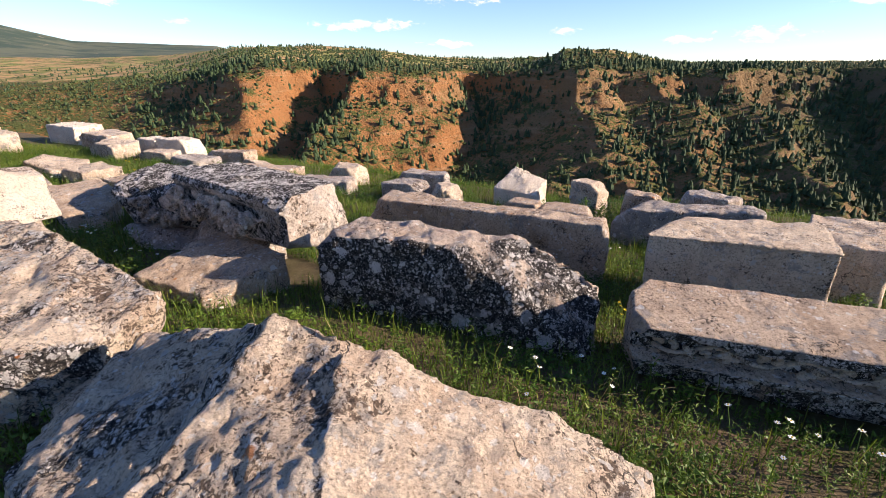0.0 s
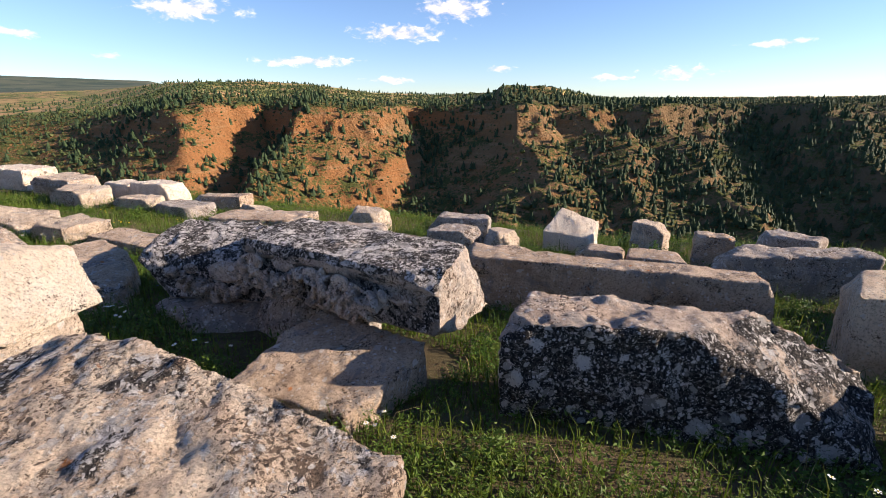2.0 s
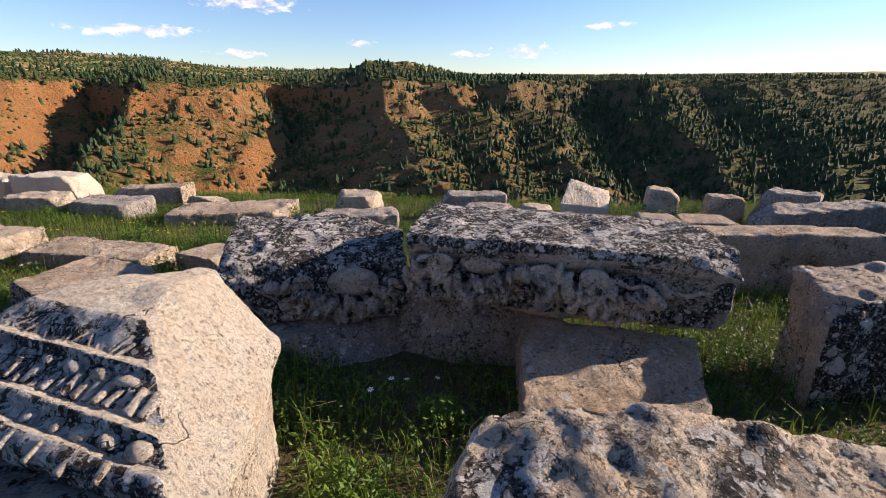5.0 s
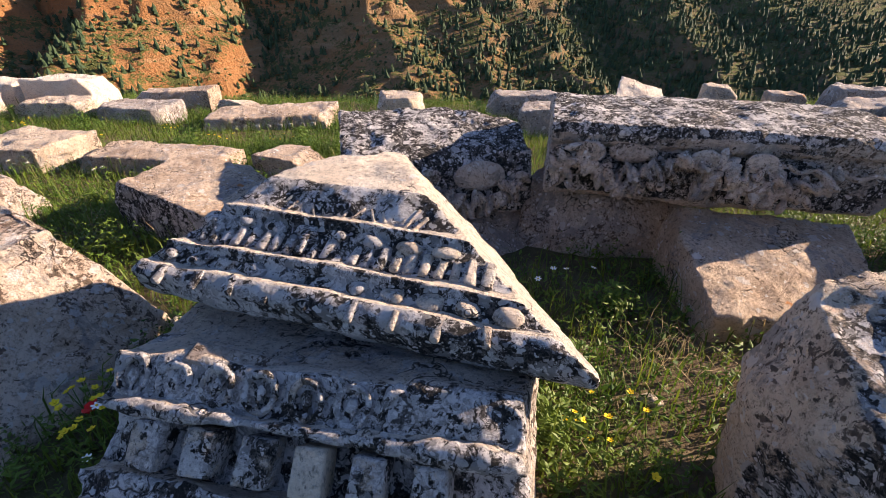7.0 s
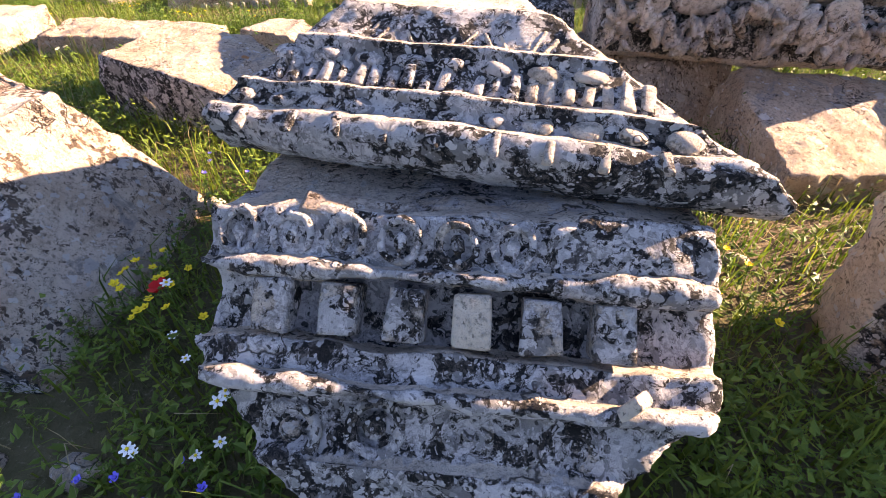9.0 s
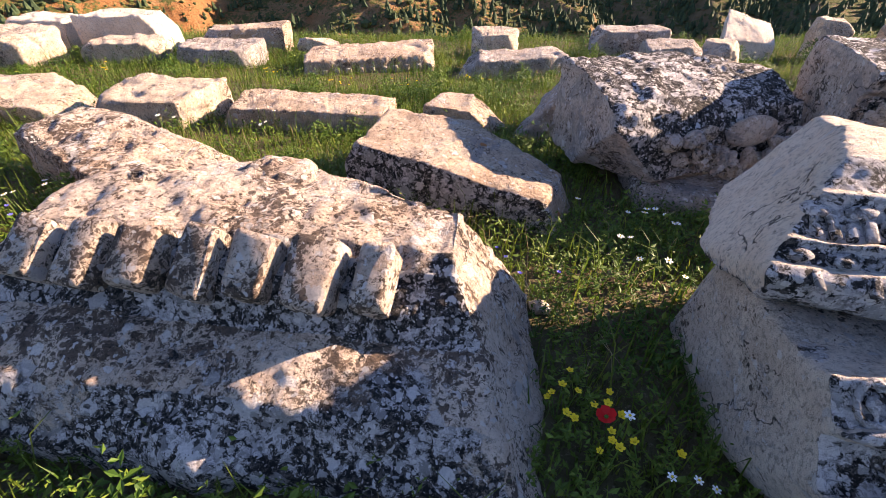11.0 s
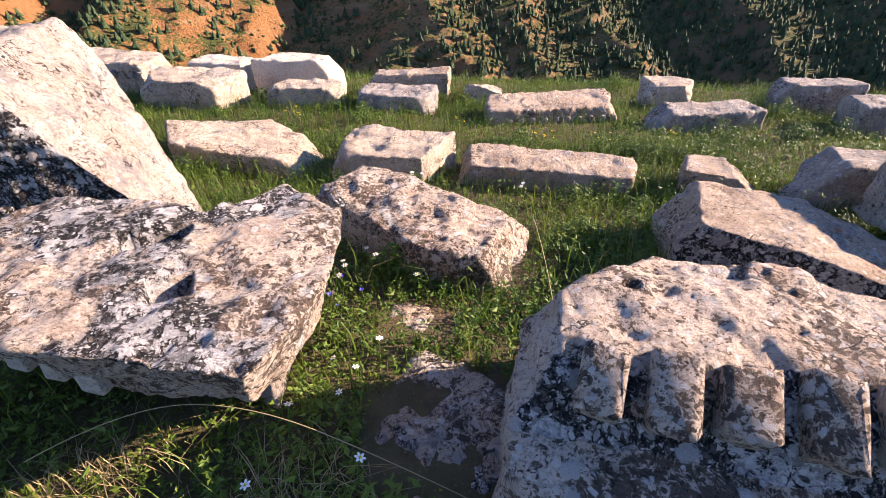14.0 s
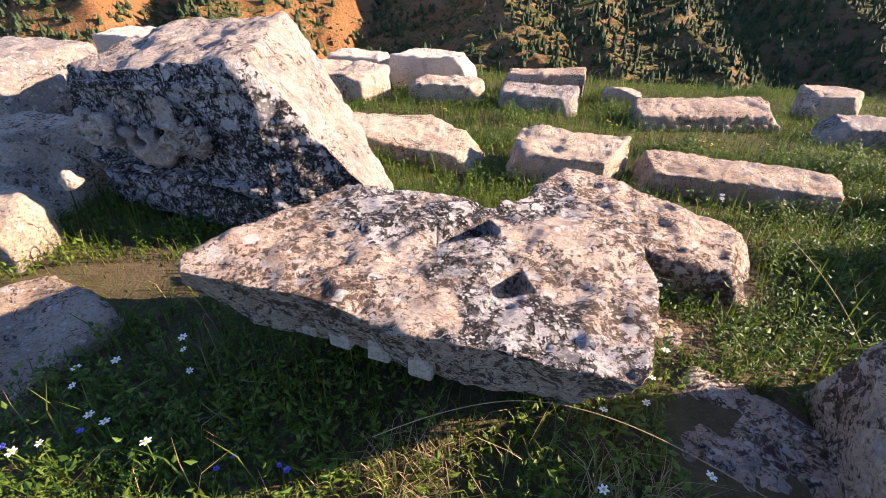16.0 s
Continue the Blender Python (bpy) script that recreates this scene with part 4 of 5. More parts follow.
# a loose chip lies on the ledge
bm = bmesh.new()
y, z = lean(0.30, 0.05)
chunk(bm, (0, 0, 0), (0.05, 0.02, 0.035), (20, 30, 10), 0.3)
chip_at = r_block.matrix_world @ Vector((K * 0.245, K * y, K * z))
chip = carve("stone_chip", bm, None, WHITE, 0.0, "", 0.006)
chip.location = chip_at
tagged(chip, "small loose white stone chip on a ledge", "stone chip")

# upper cornice, resting on the lower one
slope = lambda s, o: (0.934 * s - 0.36 * o, 0.745 + 0.36 * s + 0.934 * o)
q_block = carved("cornice_fragment", "upper cornice fragment with egg and leaf bands, smooth cream back", -3.475, 2.83, -41.4,
                 profile_block([(0.05, 0.655), (0.02, 0.69), (0.012, 0.745), slope(0.05, 0), slope(0.055, -0.014), slope(0.10, -0.012), slope(0.103, 0.006), slope(0.118, 0.006), slope(0.122, -0.016), slope(0.225, -0.010), slope(0.23, 0.008), slope(0.245, 0.008), slope(0.25, -0.012), slope(0.35, 0.0), (0.55, 0.865), (0.80, 0.79), (0.82, 0.52), (0.35, 0.54), (0.14, 0.63)], -0.53, 0.53),
                 [(-0.5, 0.05), (0.5, 0.05), (0.3, 0.75), (-0.4, 0.75)], WHITE, (0, -1.6, 0.1), 0.011, 0.5,
                 [((0.08, 0.37, 0.865), (0.60, 0.45, 0.66)), ((0.52, 0.0, 0.70), (0.97, 0.1, 0.0)), ((-0.36, 0.29, 0.865), (-0.75, 0.28, 0.5)), ((-0.52, 0.0, 0.70), (-0.95, -0.1, -0.2)), ((0.19, 0.63, 0.6), (0.87, 0.5, 0.05)), ((-0.28, 0.0, 0.665), (-0.1, -0.75, -0.75))])


def row_of(name, count, x0, x1, s, size, seed, lift=0.0, keep_to=1.0):
    """A band of small carved pieces along the cornice face."""
    for k in range(count):
        x = x0 + (x1 - x0) * k / (count - 1)
        if x > keep_to:
            continue
        bm = bmesh.new()
        y, z = slope(s, lift)
        if name == "egg":
            blob(bm, (x, y, z), size, (22, 0, 0), 2)
        else:
            chunk(bm, (x, y, z), size, (22, 0, 0), 0.35)
        carve(name, bm, q_block, CARVED, 0.62 if x < 0.05 else 0.4, "", 0.007, seed + k)


row_of("egg", 11, -0.46, 0.34, 0.078, (0.030, 0.020, 0.010), 100, -0.011)
row_of("egg", 8, -0.42, 0.18, 0.205, (0.032, 0.018, 0.010), 130, -0.007)
row_of("leaf_bar", 22, -0.42, 0.28, 0.165, (0.022, 0.060, 0.018), 160, -0.014)
row_of("leaf_bar", 11, -0.44, 0.50, 0.022, (0.018, 0.05, 0.012), 190, -0.004, 0.40)
for k, x in enumerate((-0.30, -0.12, 0.04)):
    bm = bmesh.new()
    for q in range(-3, 4):
        y, z = slope(0.30 - 0.004 * q * q, -0.012)
        chunk(bm, (x + 0.018 * q, y, z), (0.010, 0.075, 0.016), (22, 0, -11 * q), 0.3)
    carve("palmette", bm, q_block, CARVED, 0.4, "fan-shaped carved palmette", 0.003, 210 + k, 0.005)
# splinter wedged between the two
bm = bmesh.new()
chunk(bm, (0, 0, 0), (0.20, 0.05, 0.03), (20, 8, 0), 0.3)
wedge = carve("stone_splinter", bm, None, GREY, 0.3, "", 0.012)
wedge.matrix_world = r_block.matrix_world @ pose(-K * 0.20, K * 0.02, K * 0.655)
tagged(wedge, "grey stone splinter wedged between two cornice pieces", "stone splinter")

# cornice block lying on its back with worn dentils
p_block = carved("dentil_block", "sunlit cornice block with seven worn dentils and lichen", -4.85, 3.97, -34.0,
                 profile_block([(-0.40, 0.10), (-0.40, 0.30), (-0.30, 0.42), (-0.20, 0.455), (-0.12, 0.47), (-0.085, 0.53), (-0.01, 0.60), (0.05, 0.635), (0.30, 0.64), (0.47, 0.615), (0.52, 0.10)], -0.66, 0.92),
                 [(-0.62, -0.3), (0.85, -0.35), (0.88, 0.4), (0.5, 0.5), (-0.6, 0.4)], SPOTTED, (0, -0.8, -0.05), 0.012, 1.1,
                 [((0.62, 0.3, 0.64), (0.85, 0.0, 0.5)), ((0.88, 0.0, 0.3), (1.0, 0.1, 0.1)), ((-0.60, 0.1, 0.60), (-0.85, -0.05, 0.5)), ((-0.62, -0.3, 0.30), (-0.8, -0.5, 0.2)), ((-0.38, 0.40, 0.62), (-0.6, 0.7, 0.3)), ((0.15, 0.44, 0.62), (0.3, 0.8, 0.35))],
                 [(-K * 0.40, K * 0.26, 0.026, 0.02, 0.05)])
for k in range(7):
    bm = bmesh.new()
    x = -0.475 + k * 0.152
    chunk(bm, (x, -0.028, 0.575), (0.108 + 0.012 * ((k * 7) % 3 - 1), 0.165 + 0.02 * (k % 2), 0.14), (33, 0, -6), 0.18)
    carve("dentil", bm, p_block, SPOTTED, 0.12, "", 0.012, 230 + k)
bm = bmesh.new()
blob(bm, (0.0, 0.40, 0.60), (0.14, 0.10, 0.055), level=3)
carve("broken_rim", bm, p_block, SPOTTED, 0.0, "raised broken rim", 0.015, 9, 0.012)

# wide cornice slab lying face down, with two sockets in its back
z_block = stone("flat_cornice", "wide flat cornice slab lying face down, spotted with lichen", [(-7.16, 5.08), (-6.72, 4.86), (-6.35, 4.50), (-6.12, 4.36), (-5.95, 4.52), (-5.78, 4.82), (-5.70, 5.12), (-5.84, 5.40), (-6.12, 5.26), (-6.30, 5.36), (-6.68, 5.50)],
                [0.70, 0.69, 0.66, 0.64, 0.64, 0.64, 0.64, 0.66, 0.68, 0.69, 0.70], 0.36, SPOTTED, (0, 0, 0.30), 0.013, 1.1, 0.80, (0.03, 0.1),
                chips=[((-6.9, 4.95, 0.62), (-0.45, -0.8, -0.45))], cuts=2, holes=[(-6.26, 5.10, 0.11, 0.06, 0.09), (-6.20, 4.84, 0.06, 0.05, 0.07)], turf=True, category="carved block", group="carved marble blocks")
for k in range(4):
    bm = bmesh.new()
    chunk(bm, (0, 0, 0), (0.075, 0.06, 0.07), (0, 0, -33), 0.15)
    ob = carve("dentil", bm, z_block, WHITE, 0.05, "", 0.006, 250 + k)
    ob.location = Vector((K * (-6.78 + 0.11 * k), K * (5.08 - 0.085 * k), K * 0.425)) - z_block.location
stone("support_stone", "dark stone holding up the flat cornice", [(-6.65, 5.22), (-6.30, 4.92), (-6.0, 4.72), (-5.92, 5.05), (-6.35, 5.35)], 0.42, 0.02, GREY, None, 0.02)

# great carved block with volutes
y_block = stone("volute_block", "great carved pediment block with volutes, sunlit broken slope", [(-7.98, 6.72), (-7.45, 6.32), (-6.93, 6.00), (-6.45, 5.90), (-6.25, 6.25), (-6.70, 7.05), (-7.50, 7.30)],
                [0.88, 0.96, 1.04, 0.95, 0.95, 1.06, 1.02], 0.0, FRIEZE, -34, 0.014, 1.1, chips=[((-6.92, 6.2, 1.03), (0.80, -0.08, 0.62)), ((-6.42, 6.05, 0.5), (0.9, 0.1, 0.3)), ((-7.96, 6.72, 0.75), (-0.75, -0.5, 0.35)), ((-7.9, 6.70, 0.38), (-0.5, -0.55, -0.65))], cuts=1, category="carved block", group="carved marble blocks")


def on_face(u, z, out=0.0):
    """A place on the carved block's face: u along it, from end to end."""
    a, b = Vector((-7.98, 6.72, 0)), Vector((-6.93, 6.00, 0))
    p = a.lerp(b, u) + Vector((-0.565, -0.825, 0)) * (out + 0.075)
    return (p.x - y_block.location.x / K, p.y - y_block.location.y / K, z)


for k, (u, z, size) in enumerate(((0.42, 0.79, 0.045), (0.62, 0.80, 0.055))):
    bm = bmesh.new()
    hoop(bm, on_face(u, z, 0.0), size, size * 0.26, (90, 0, -34.4), 0.9)
    hoop(bm, on_face(u, z, 0.008), size * 0.5, size * 0.2, (90, 0, -34.4), 0.9)
    blob(bm, on_face(u, z, 0.01), (size * 0.25,) * 3)
    carve("volute", bm, y_block, FRIEZE, 0.05, "spiral carved volute", 0.004, k, 0.008)
for k in range(3):
    bm = bmesh.new()
    for q in range(26):
        rnd = random.Random(300 + 40 * k + q)
        u, z = (0.70, 0.22, 0.50)[k] + rnd.uniform(-0.10, 0.10), (0.68, 0.66, 0.60)[k] + rnd.uniform(-0.07, 0.07)
        blob(bm, on_face(u, z, rnd.uniform(-0.01, 0.03)), (rnd.uniform(0.03, 0.07), 0.035, rnd.uniform(0.018, 0.035)), (0, rnd.uniform(-50, 50), -34))
    carve("acanthus", bm, y_block, FRIEZE, 0.05, "worn acanthus leaves", 0.004, 60 + k, 0.009)
bm = bmesh.new()
for z, out, tall in ((0.46, -0.05, 0.03), (0.36, -0.075, 0.08), (0.24, -0.09, 0.10)):
    a, b = on_face(0.10, z, out), on_face(0.98, z, out)
    chunk(bm, tuple((p + q) / 2 for p, q in zip(a, b)), (1.12, 0.12, tall), (0, 0, -34.4), 0.15)
carve("base_moulding", bm, y_block, FRIEZE, 0.75, "stepped base moulding", 0.006, 5, 0.016)
bm = bmesh.new()
chunk(bm, on_face(0.52, 0.885, -0.06), (0.98, 0.07, 0.035), (0, -4, -34.4), 0.2)
carve("top_moulding", bm, y_block, FRIEZE, 0.75, "thin crown moulding", 0.010)

# dentils under two far cornices
for anchor, x0, y0, x1, y1, z, count in (("flat_beam", -3.80, 7.64, -2.66, 7.36, -0.10, 11), ("wide_block", -8.25, 10.86, -7.15, 10.12, 0.10, 12)):
    ob = bpy.data.objects[anchor]
    for k in range(count):
        bm = bmesh.new()
        f = k / (count - 1)
        chunk(bm, (0, 0, 0), (0.055, 0.06, 0.08), (0, 0, -20), 0.2)
        tooth = carve("dentil", bm, ob, GREY, 0.2, "", 0.006, 270 + k)
        tooth.location = Vector((K * (x0 * (1 - f) + x1 * f), K * (y0 * (1 - f) + y1 * f), K * z)) - ob.location

# loose pebbles and chips in the turf
for k, (x, y, size) in enumerate(((-4.28, 2.90, 0.05), (-3.92, 3.75, 0.045), (-4.42, 3.0, 0.03), (-2.55, 2.75, 0.035), (-4.62, 2.98, 0.05), (-4.60, 3.06, 0.04), (-7.0, 4.35, 0.04), (-6.6, 6.35, 0.07), (-6.35, 6.3, 0.05), (0.02, 1.12, 0.04), (-7.7, 5.9, 0.05), (-7.35, 5.75, 0.04), (-8.0, 5.1, 0.05), (-5.9, 5.6, 0.04), (-2.5, 2.35, 0.03))):
    rnd = random.Random(400 + k)
    bm = bmesh.new()
    blob(bm, (0, 0, 0), (size, size * rnd.uniform(0.6, 0.9), size * rnd.uniform(0.45, 0.7)), (0, 0, rnd.uniform(0, 180)), 2)
    peb = carve("pebble", bm, None, (PALE, WHITE, TAN)[k % 3], 0.0, "", 0.02 if size > 0.04 else 0.01, 400 + k)
    z = ground_z(K * x, K * y) + K * size * 0.25 if k != 10 else K * 0.63
    peb.location = (K * x, K * y, z)
    tagged(peb, ("small beige stone lying in the turf", "small white stone lying in the turf", "small brown stone lying in the turf")[k % 3], "pebble", "loose stones in the turf")


# ---- turf ----
rng = np.random.default_rng(7)


def free_points(count, x0, x1, y0, y1, keep, grow=-0.03):
    """Random places in the turf, off the stones; keep: how likely a place is taken, for arrays x, y."""
    x, y = rng.uniform(x0, x1, count), rng.uniform(y0, y1, count)
    ok = rng.random(count) < keep(x, y)
    ok &= EDGE(x, y) < 1.4
    for poly in FOOT:
        cx, cy = np.mean(poly, axis=0)
        close = ok & (np.abs(x - cx) < 2) & (np.abs(y - cy) < 2)
        idx = np.nonzero(close)[0]
        if len(idx):
            ok[idx[inside(x[idx], y[idx], poly, grow)]] = False
    return x[ok], y[ok]


def walk_gap(x, y):
    """Distance behind (-) or beyond (+) the line walked."""
    return (y - 0.1 * K + 0.60 * x) / 1.166


def lush(x, y):
    p = np.stack([x, y, np.zeros_like(x)], -1)
    patch = rough_noise(p, 0.8, 3, 77)
    away = walk_gap(x, y)
    thick = np.clip(1.15 - 0.085 * np.abs(away), 0.25, 1)
    bare = np.clip(1 - np.hypot((x + 4.55 * K) / 0.55, (y - 2.95 * K) / 0.35), 0, 1) + np.clip(1 - np.hypot((x + 7.75 * K) / 0.6, (y - 5.75 * K) / 0.3), 0, 1) * 1.4
    return np.clip(thick * (0.85 + 0.45 * patch) - 1.1 * bare, 0.02, 1) * (away > -1.6)


def blades(name, x, y, length, width, bend, mat, label):
    """Grass blades of three triangles each, as one mesh."""
    count = len(x)
    z = terrain(x, y) - 0.01
    turn, curl = rng.uniform(0, 2 * np.pi, count), rng.uniform(0.1, 1.0, count) * bend
    dx, dy = np.cos(turn), np.sin(turn)
    side = np.stack([-dy, dx, np.zeros(count)], -1) * (width / 2)[:, None]
    foot = np.stack([x, y, z], -1)
    mid = foot + np.stack([dx * curl * length * 0.25, dy * curl * length * 0.25, length * 0.6], -1)
    tip = foot + np.stack([dx * curl * length * 0.8, dy * curl * length * 0.8, length * (1.0 - 0.35 * curl)], -1)
    verts = np.stack([foot - side, foot + side, mid + side * 0.75, mid - side * 0.75, tip], 1).reshape(-1, 3)
    base = (np.arange(count) * 5)[:, None]
    faces = np.concatenate([base + np.array([0, 1, 2]), base + np.array([0, 2, 3]), base + np.array([3, 2, 4])], 1).reshape(-1, 3)
    return tagged(new(name, mesh_from(name, verts, faces, (mat,))), label, "grass", kind="stuff")


def leaves(name, x, y, height, size, mat, label):
    """Small broad leaves: lozenges of two triangles held at all angles."""
    count = len(x)
    z = terrain(x, y) + height
    turn, tip = rng.uniform(0, 2 * np.pi, count), rng.uniform(-0.5, 0.9, count)
    along = np.stack([np.cos(turn) * np.cos(tip), np.sin(turn) * np.cos(tip), np.sin(tip)], -1)
    flat = np.stack([-np.sin(turn), np.cos(turn), rng.uniform(-0.5, 0.5, count)], -1)
    c = np.stack([x, y, z], -1)
    s = size[:, None]
    sag = np.stack([np.zeros(count), np.zeros(count), -0.25 * size], -1)
    verts = np.stack([c - along * s, c + flat * s * 0.48 + sag, c + along * s, c - flat * s * 0.48 + sag], 1).reshape(-1, 3)
    base = (np.arange(count) * 4)[:, None]
    faces = np.concatenate([base + np.array([0, 1, 2]), base + np.array([0, 2, 3])], 1).reshape(-1, 3)
    return tagged(new(name, mesh_from(name, verts, faces, (mat,))), label, "weeds", kind="stuff")


gx_, gy_ = free_points(520000, -11.5, 7.0, 0.2, 12.5, lush)
blades("grass", gx_, gy_, np.clip(rng.lognormal(-2.75, 0.6, len(gx_)), 0.025, 0.30), rng.uniform(0.003, 0.008, len(gx_)), 1.0, GRASS, "lush spring grass between the fallen blocks")
lx, ly = free_points(760000, -11.5, 7.0, 0.2, 12.5, lambda x, y: lush(x, y) * np.clip(0.5 + 0.9 * rough_noise(np.stack([x, y, np.zeros_like(x)], -1), 0.5, 2, 91), 0.1, 1))
leaves("weeds", lx, ly, rng.gamma(2.0, 0.024, len(lx)), np.clip(rng.gamma(3.0, 0.0034, len(lx)) + 0.004, 0, 0.02), WEED, "low broad-leaved weeds and clover in the turf")
sx, sy = free_points(9000, -11.5, 5.5, 0.2, 12.0, lambda x, y: 0.25 + 0.5 * (rough_noise(np.stack([x, y, np.zeros_like(x)], -1), 0.4, 2, 55) > 0.45))
blades("dry_grass", sx, sy, rng.uniform(0.08, 0.28, len(sx)), rng.uniform(0.002, 0.004, len(sx)), 1.6, STRAW, "dry straw stalks among green grass")

wx, wy = np.concatenate([K * cx + rng.normal(0, 0.12, n_) for cx, n_ in ((-6.05, 260), (-6.5, 160), (-5.9, 120), (-2.3, 90))]), np.concatenate([K * cy + rng.normal(0, 0.08, n_) for cy, n_ in ((4.36, 260), (4.62, 160), (5.4, 120), (2.9, 90))])
blades("dry_tuft", wx, wy, rng.uniform(0.06, 0.20, len(wx)), rng.uniform(0.002, 0.004, len(wx)), 2.0, STRAW, "tangle of dry brown stalks below a slab")


def sprigs(name, x, y, tall, many, mat, label):
    """Upright herbs: narrow leaves set round a leaning stem, as one mesh."""
    count = len(x)
    z = terrain(x, y)
    lean, way = rng.uniform(0, 0.45, count), rng.uniform(0, 2 * np.pi, count)
    f = np.tile(np.linspace(0.05, 1.0, many), (count, 1)) + rng.uniform(-0.04, 0.04, (count, many))
    turn = np.arange(many)[None, :] * 2.4 + rng.uniform(0, 6.28, (count, 1))
    rise = rng.uniform(0.1, 0.9, (count, many))
    size = (0.16 + 0.12 * rng.random((count, many))) * (1.15 - 0.6 * f) * tall[:, None]
    foot = np.stack([x[:, None] + np.cos(way)[:, None] * lean[:, None] * f * tall[:, None], y[:, None] + np.sin(way)[:, None] * lean[:, None] * f * tall[:, None], z[:, None] + f * tall[:, None] * 0.9], -1).reshape(-1, 3)
    turn, rise, size = turn.ravel(), rise.ravel(), size.ravel()
    out = np.stack([np.cos(turn) * np.cos(rise), np.sin(turn) * np.cos(rise), np.sin(rise)], -1) * size[:, None]
    side = np.stack([-np.sin(turn), np.cos(turn), rng.uniform(-0.3, 0.3, len(turn))], -1) * (size * rng.uniform(0.13, 0.26, len(size)))[:, None]
    drop = np.stack([0 * size, 0 * size, -0.22 * size], -1)
    verts = np.stack([foot, foot + out * 0.5 + side, foot + out * 1.05 + drop, foot + out * 0.5 - side], 1).reshape(-1, 3)
    base = (np.arange(len(turn)) * 4)[:, None]
    faces = np.concatenate([base + np.array([0, 1, 2]), base + np.array([0, 2, 3])], 1).reshape(-1, 3)
    return tagged(new(name, mesh_from(name, verts, faces, (mat,))), label, "weeds", kind="stuff")


hx, hy = free_points(85000, -10.5, 5.0, 0.3, 10.5, lambda x, y: lush(x, y) * np.clip(0.55 + 0.8 * rough_noise(np.stack([x, y, np.zeros_like(x)], -1), 0.7, 3, 131), 0.05, 1))
sprigs("leafy_herbs", hx, hy, rng.gamma(5.0, 0.015, len(hx)) + 0.025, 14, WEED, "dense leafy green herbs between the stones")

# bushy weeds that stand above the turf
tufts = ((1.8, 5.72, 0.36, 900), (1.6, 6.05, 0.34, 700), (2.1, 5.75, 0.34, 700), (1.55, 5.75, 0.30, 900), (1.95, 5.55, 0.28, 900), (2.35, 5.30, 0.25, 700), (1.35, 5.9, 0.28, 600), (0.35, 6.1, 0.32, 700), (-0.9, 6.9, 0.26, 600), (-0.75, 7.3, 0.28, 600), (-3.05, 6.35, 0.30, 900), (-2.75, 6.2, 0.25, 600),
         (-1.45, 6.3, 0.22, 500), (-3.4, 6.6, 0.22, 500), (-3.95, 6.9, 0.22, 500), (-2.1, 6.45, 0.2, 500), (-1.1, 6.2, 0.25, 500), (3.0, 5.9, 0.25, 500), (2.9, 4.95, 0.22, 500), (2.05, 3.95, 0.22, 600), (2.9, 2.9, 0.25, 600),
         (-5.0, 8.1, 0.22, 400), (-3.0, 8.6, 0.25, 400), (-3.9, 8.2, 0.25, 400), (-4.45, 5.35, 0.16, 500), (-5.3, 5.3, 0.16, 500), (-5.45, 5.35, 0.2, 500), (-2.95, 4.75, 0.2, 500), (-2.95, 2.75, 0.22, 600), (-2.75, 2.95, 0.2, 500), (-2.3, 3.2, 0.18, 500))
spread = np.random.default_rng(19)
more = [(x / K, y / K) for x, y in zip(*free_points(150, -10.5, 4.5, 2.2, 10.5, lambda x, y: np.where(walk_gap(x, y) > 0.9, 1.0, 0.0)))]
tufts += tuple((x, y, float(spread.uniform(0.07, 0.24)), int(spread.uniform(120, 420))) for x, y in more)
tx, ty, th, ts = [], [], [], []
for x, y, tall, count in tufts:
    r = np.abs(rng.normal(0, 0.14, count))
    a = rng.uniform(0, 2 * np.pi, count)
    tx.append(K * x + r * np.cos(a))
    ty.append(K * y + r * np.sin(a))
    th.append(rng.uniform(0.02, 1.0, count) * tall * np.exp(-(r / 0.2) ** 2))
    ts.append(rng.uniform(0.008, 0.021, count))
leaves("bushy_weeds", *(np.concatenate(v) for v in (tx, ty, th, ts)), WEED, "bushy bright green weeds standing above the turf")


# ---- flowers ----
def flower(name, label, petals, petal_len, petal_wide, cup, mat, heart, tall):
    """A wild flower: stem, petals and heart under an empty at its foot."""
    root = tagged(new(name), label, "wildflower", name + " in the turf")
    bm = bmesh.new()
    bmesh.ops.create_cone(bm, cap_ends=True, segments=5, radius1=0.0022, radius2=0.0014, depth=tall, matrix=pose(0, 0, tall / 2))
    part("stem", bm, STEM, root)
    for k in range(petals):
        bm = bmesh.new()
        turn = pose(0, 0, tall, 0, 0, 360 * k / petals)
        pts = [(0.002, 0, 0), (petal_len * 0.5, petal_wide, petal_len * 0.3 * cup), (petal_len, petal_wide * 0.55, petal_len * 0.7 * cup), (petal_len * 1.04, 0, petal_len * 0.7 * cup), (petal_len, -petal_wide * 0.55, petal_len * 0.7 * cup), (petal_len * 0.5, -petal_wide, petal_len * 0.3 * cup)]
        ring = [bm.verts.new(turn @ Vector(p)) for p in pts]
        ring2 = [bm.verts.new(turn @ (Vector(p) - Vector((0, 0, 0.0012)))) for p in pts]
        bm.faces.new(ring)
        bm.faces.new(ring2[::-1])
        for i in range(6):
            bm.faces.new((ring2[i], ring2[(i + 1) % 6], ring[(i + 1) % 6], ring[i]))
        part("petal", bm, mat, root)
    bm = bmesh.new()
    blob(bm, (0, 0, tall + 0.002), (petal_len * 0.28, petal_len * 0.28, petal_len * 0.2))
    part("heart", bm, heart, root)
    return root


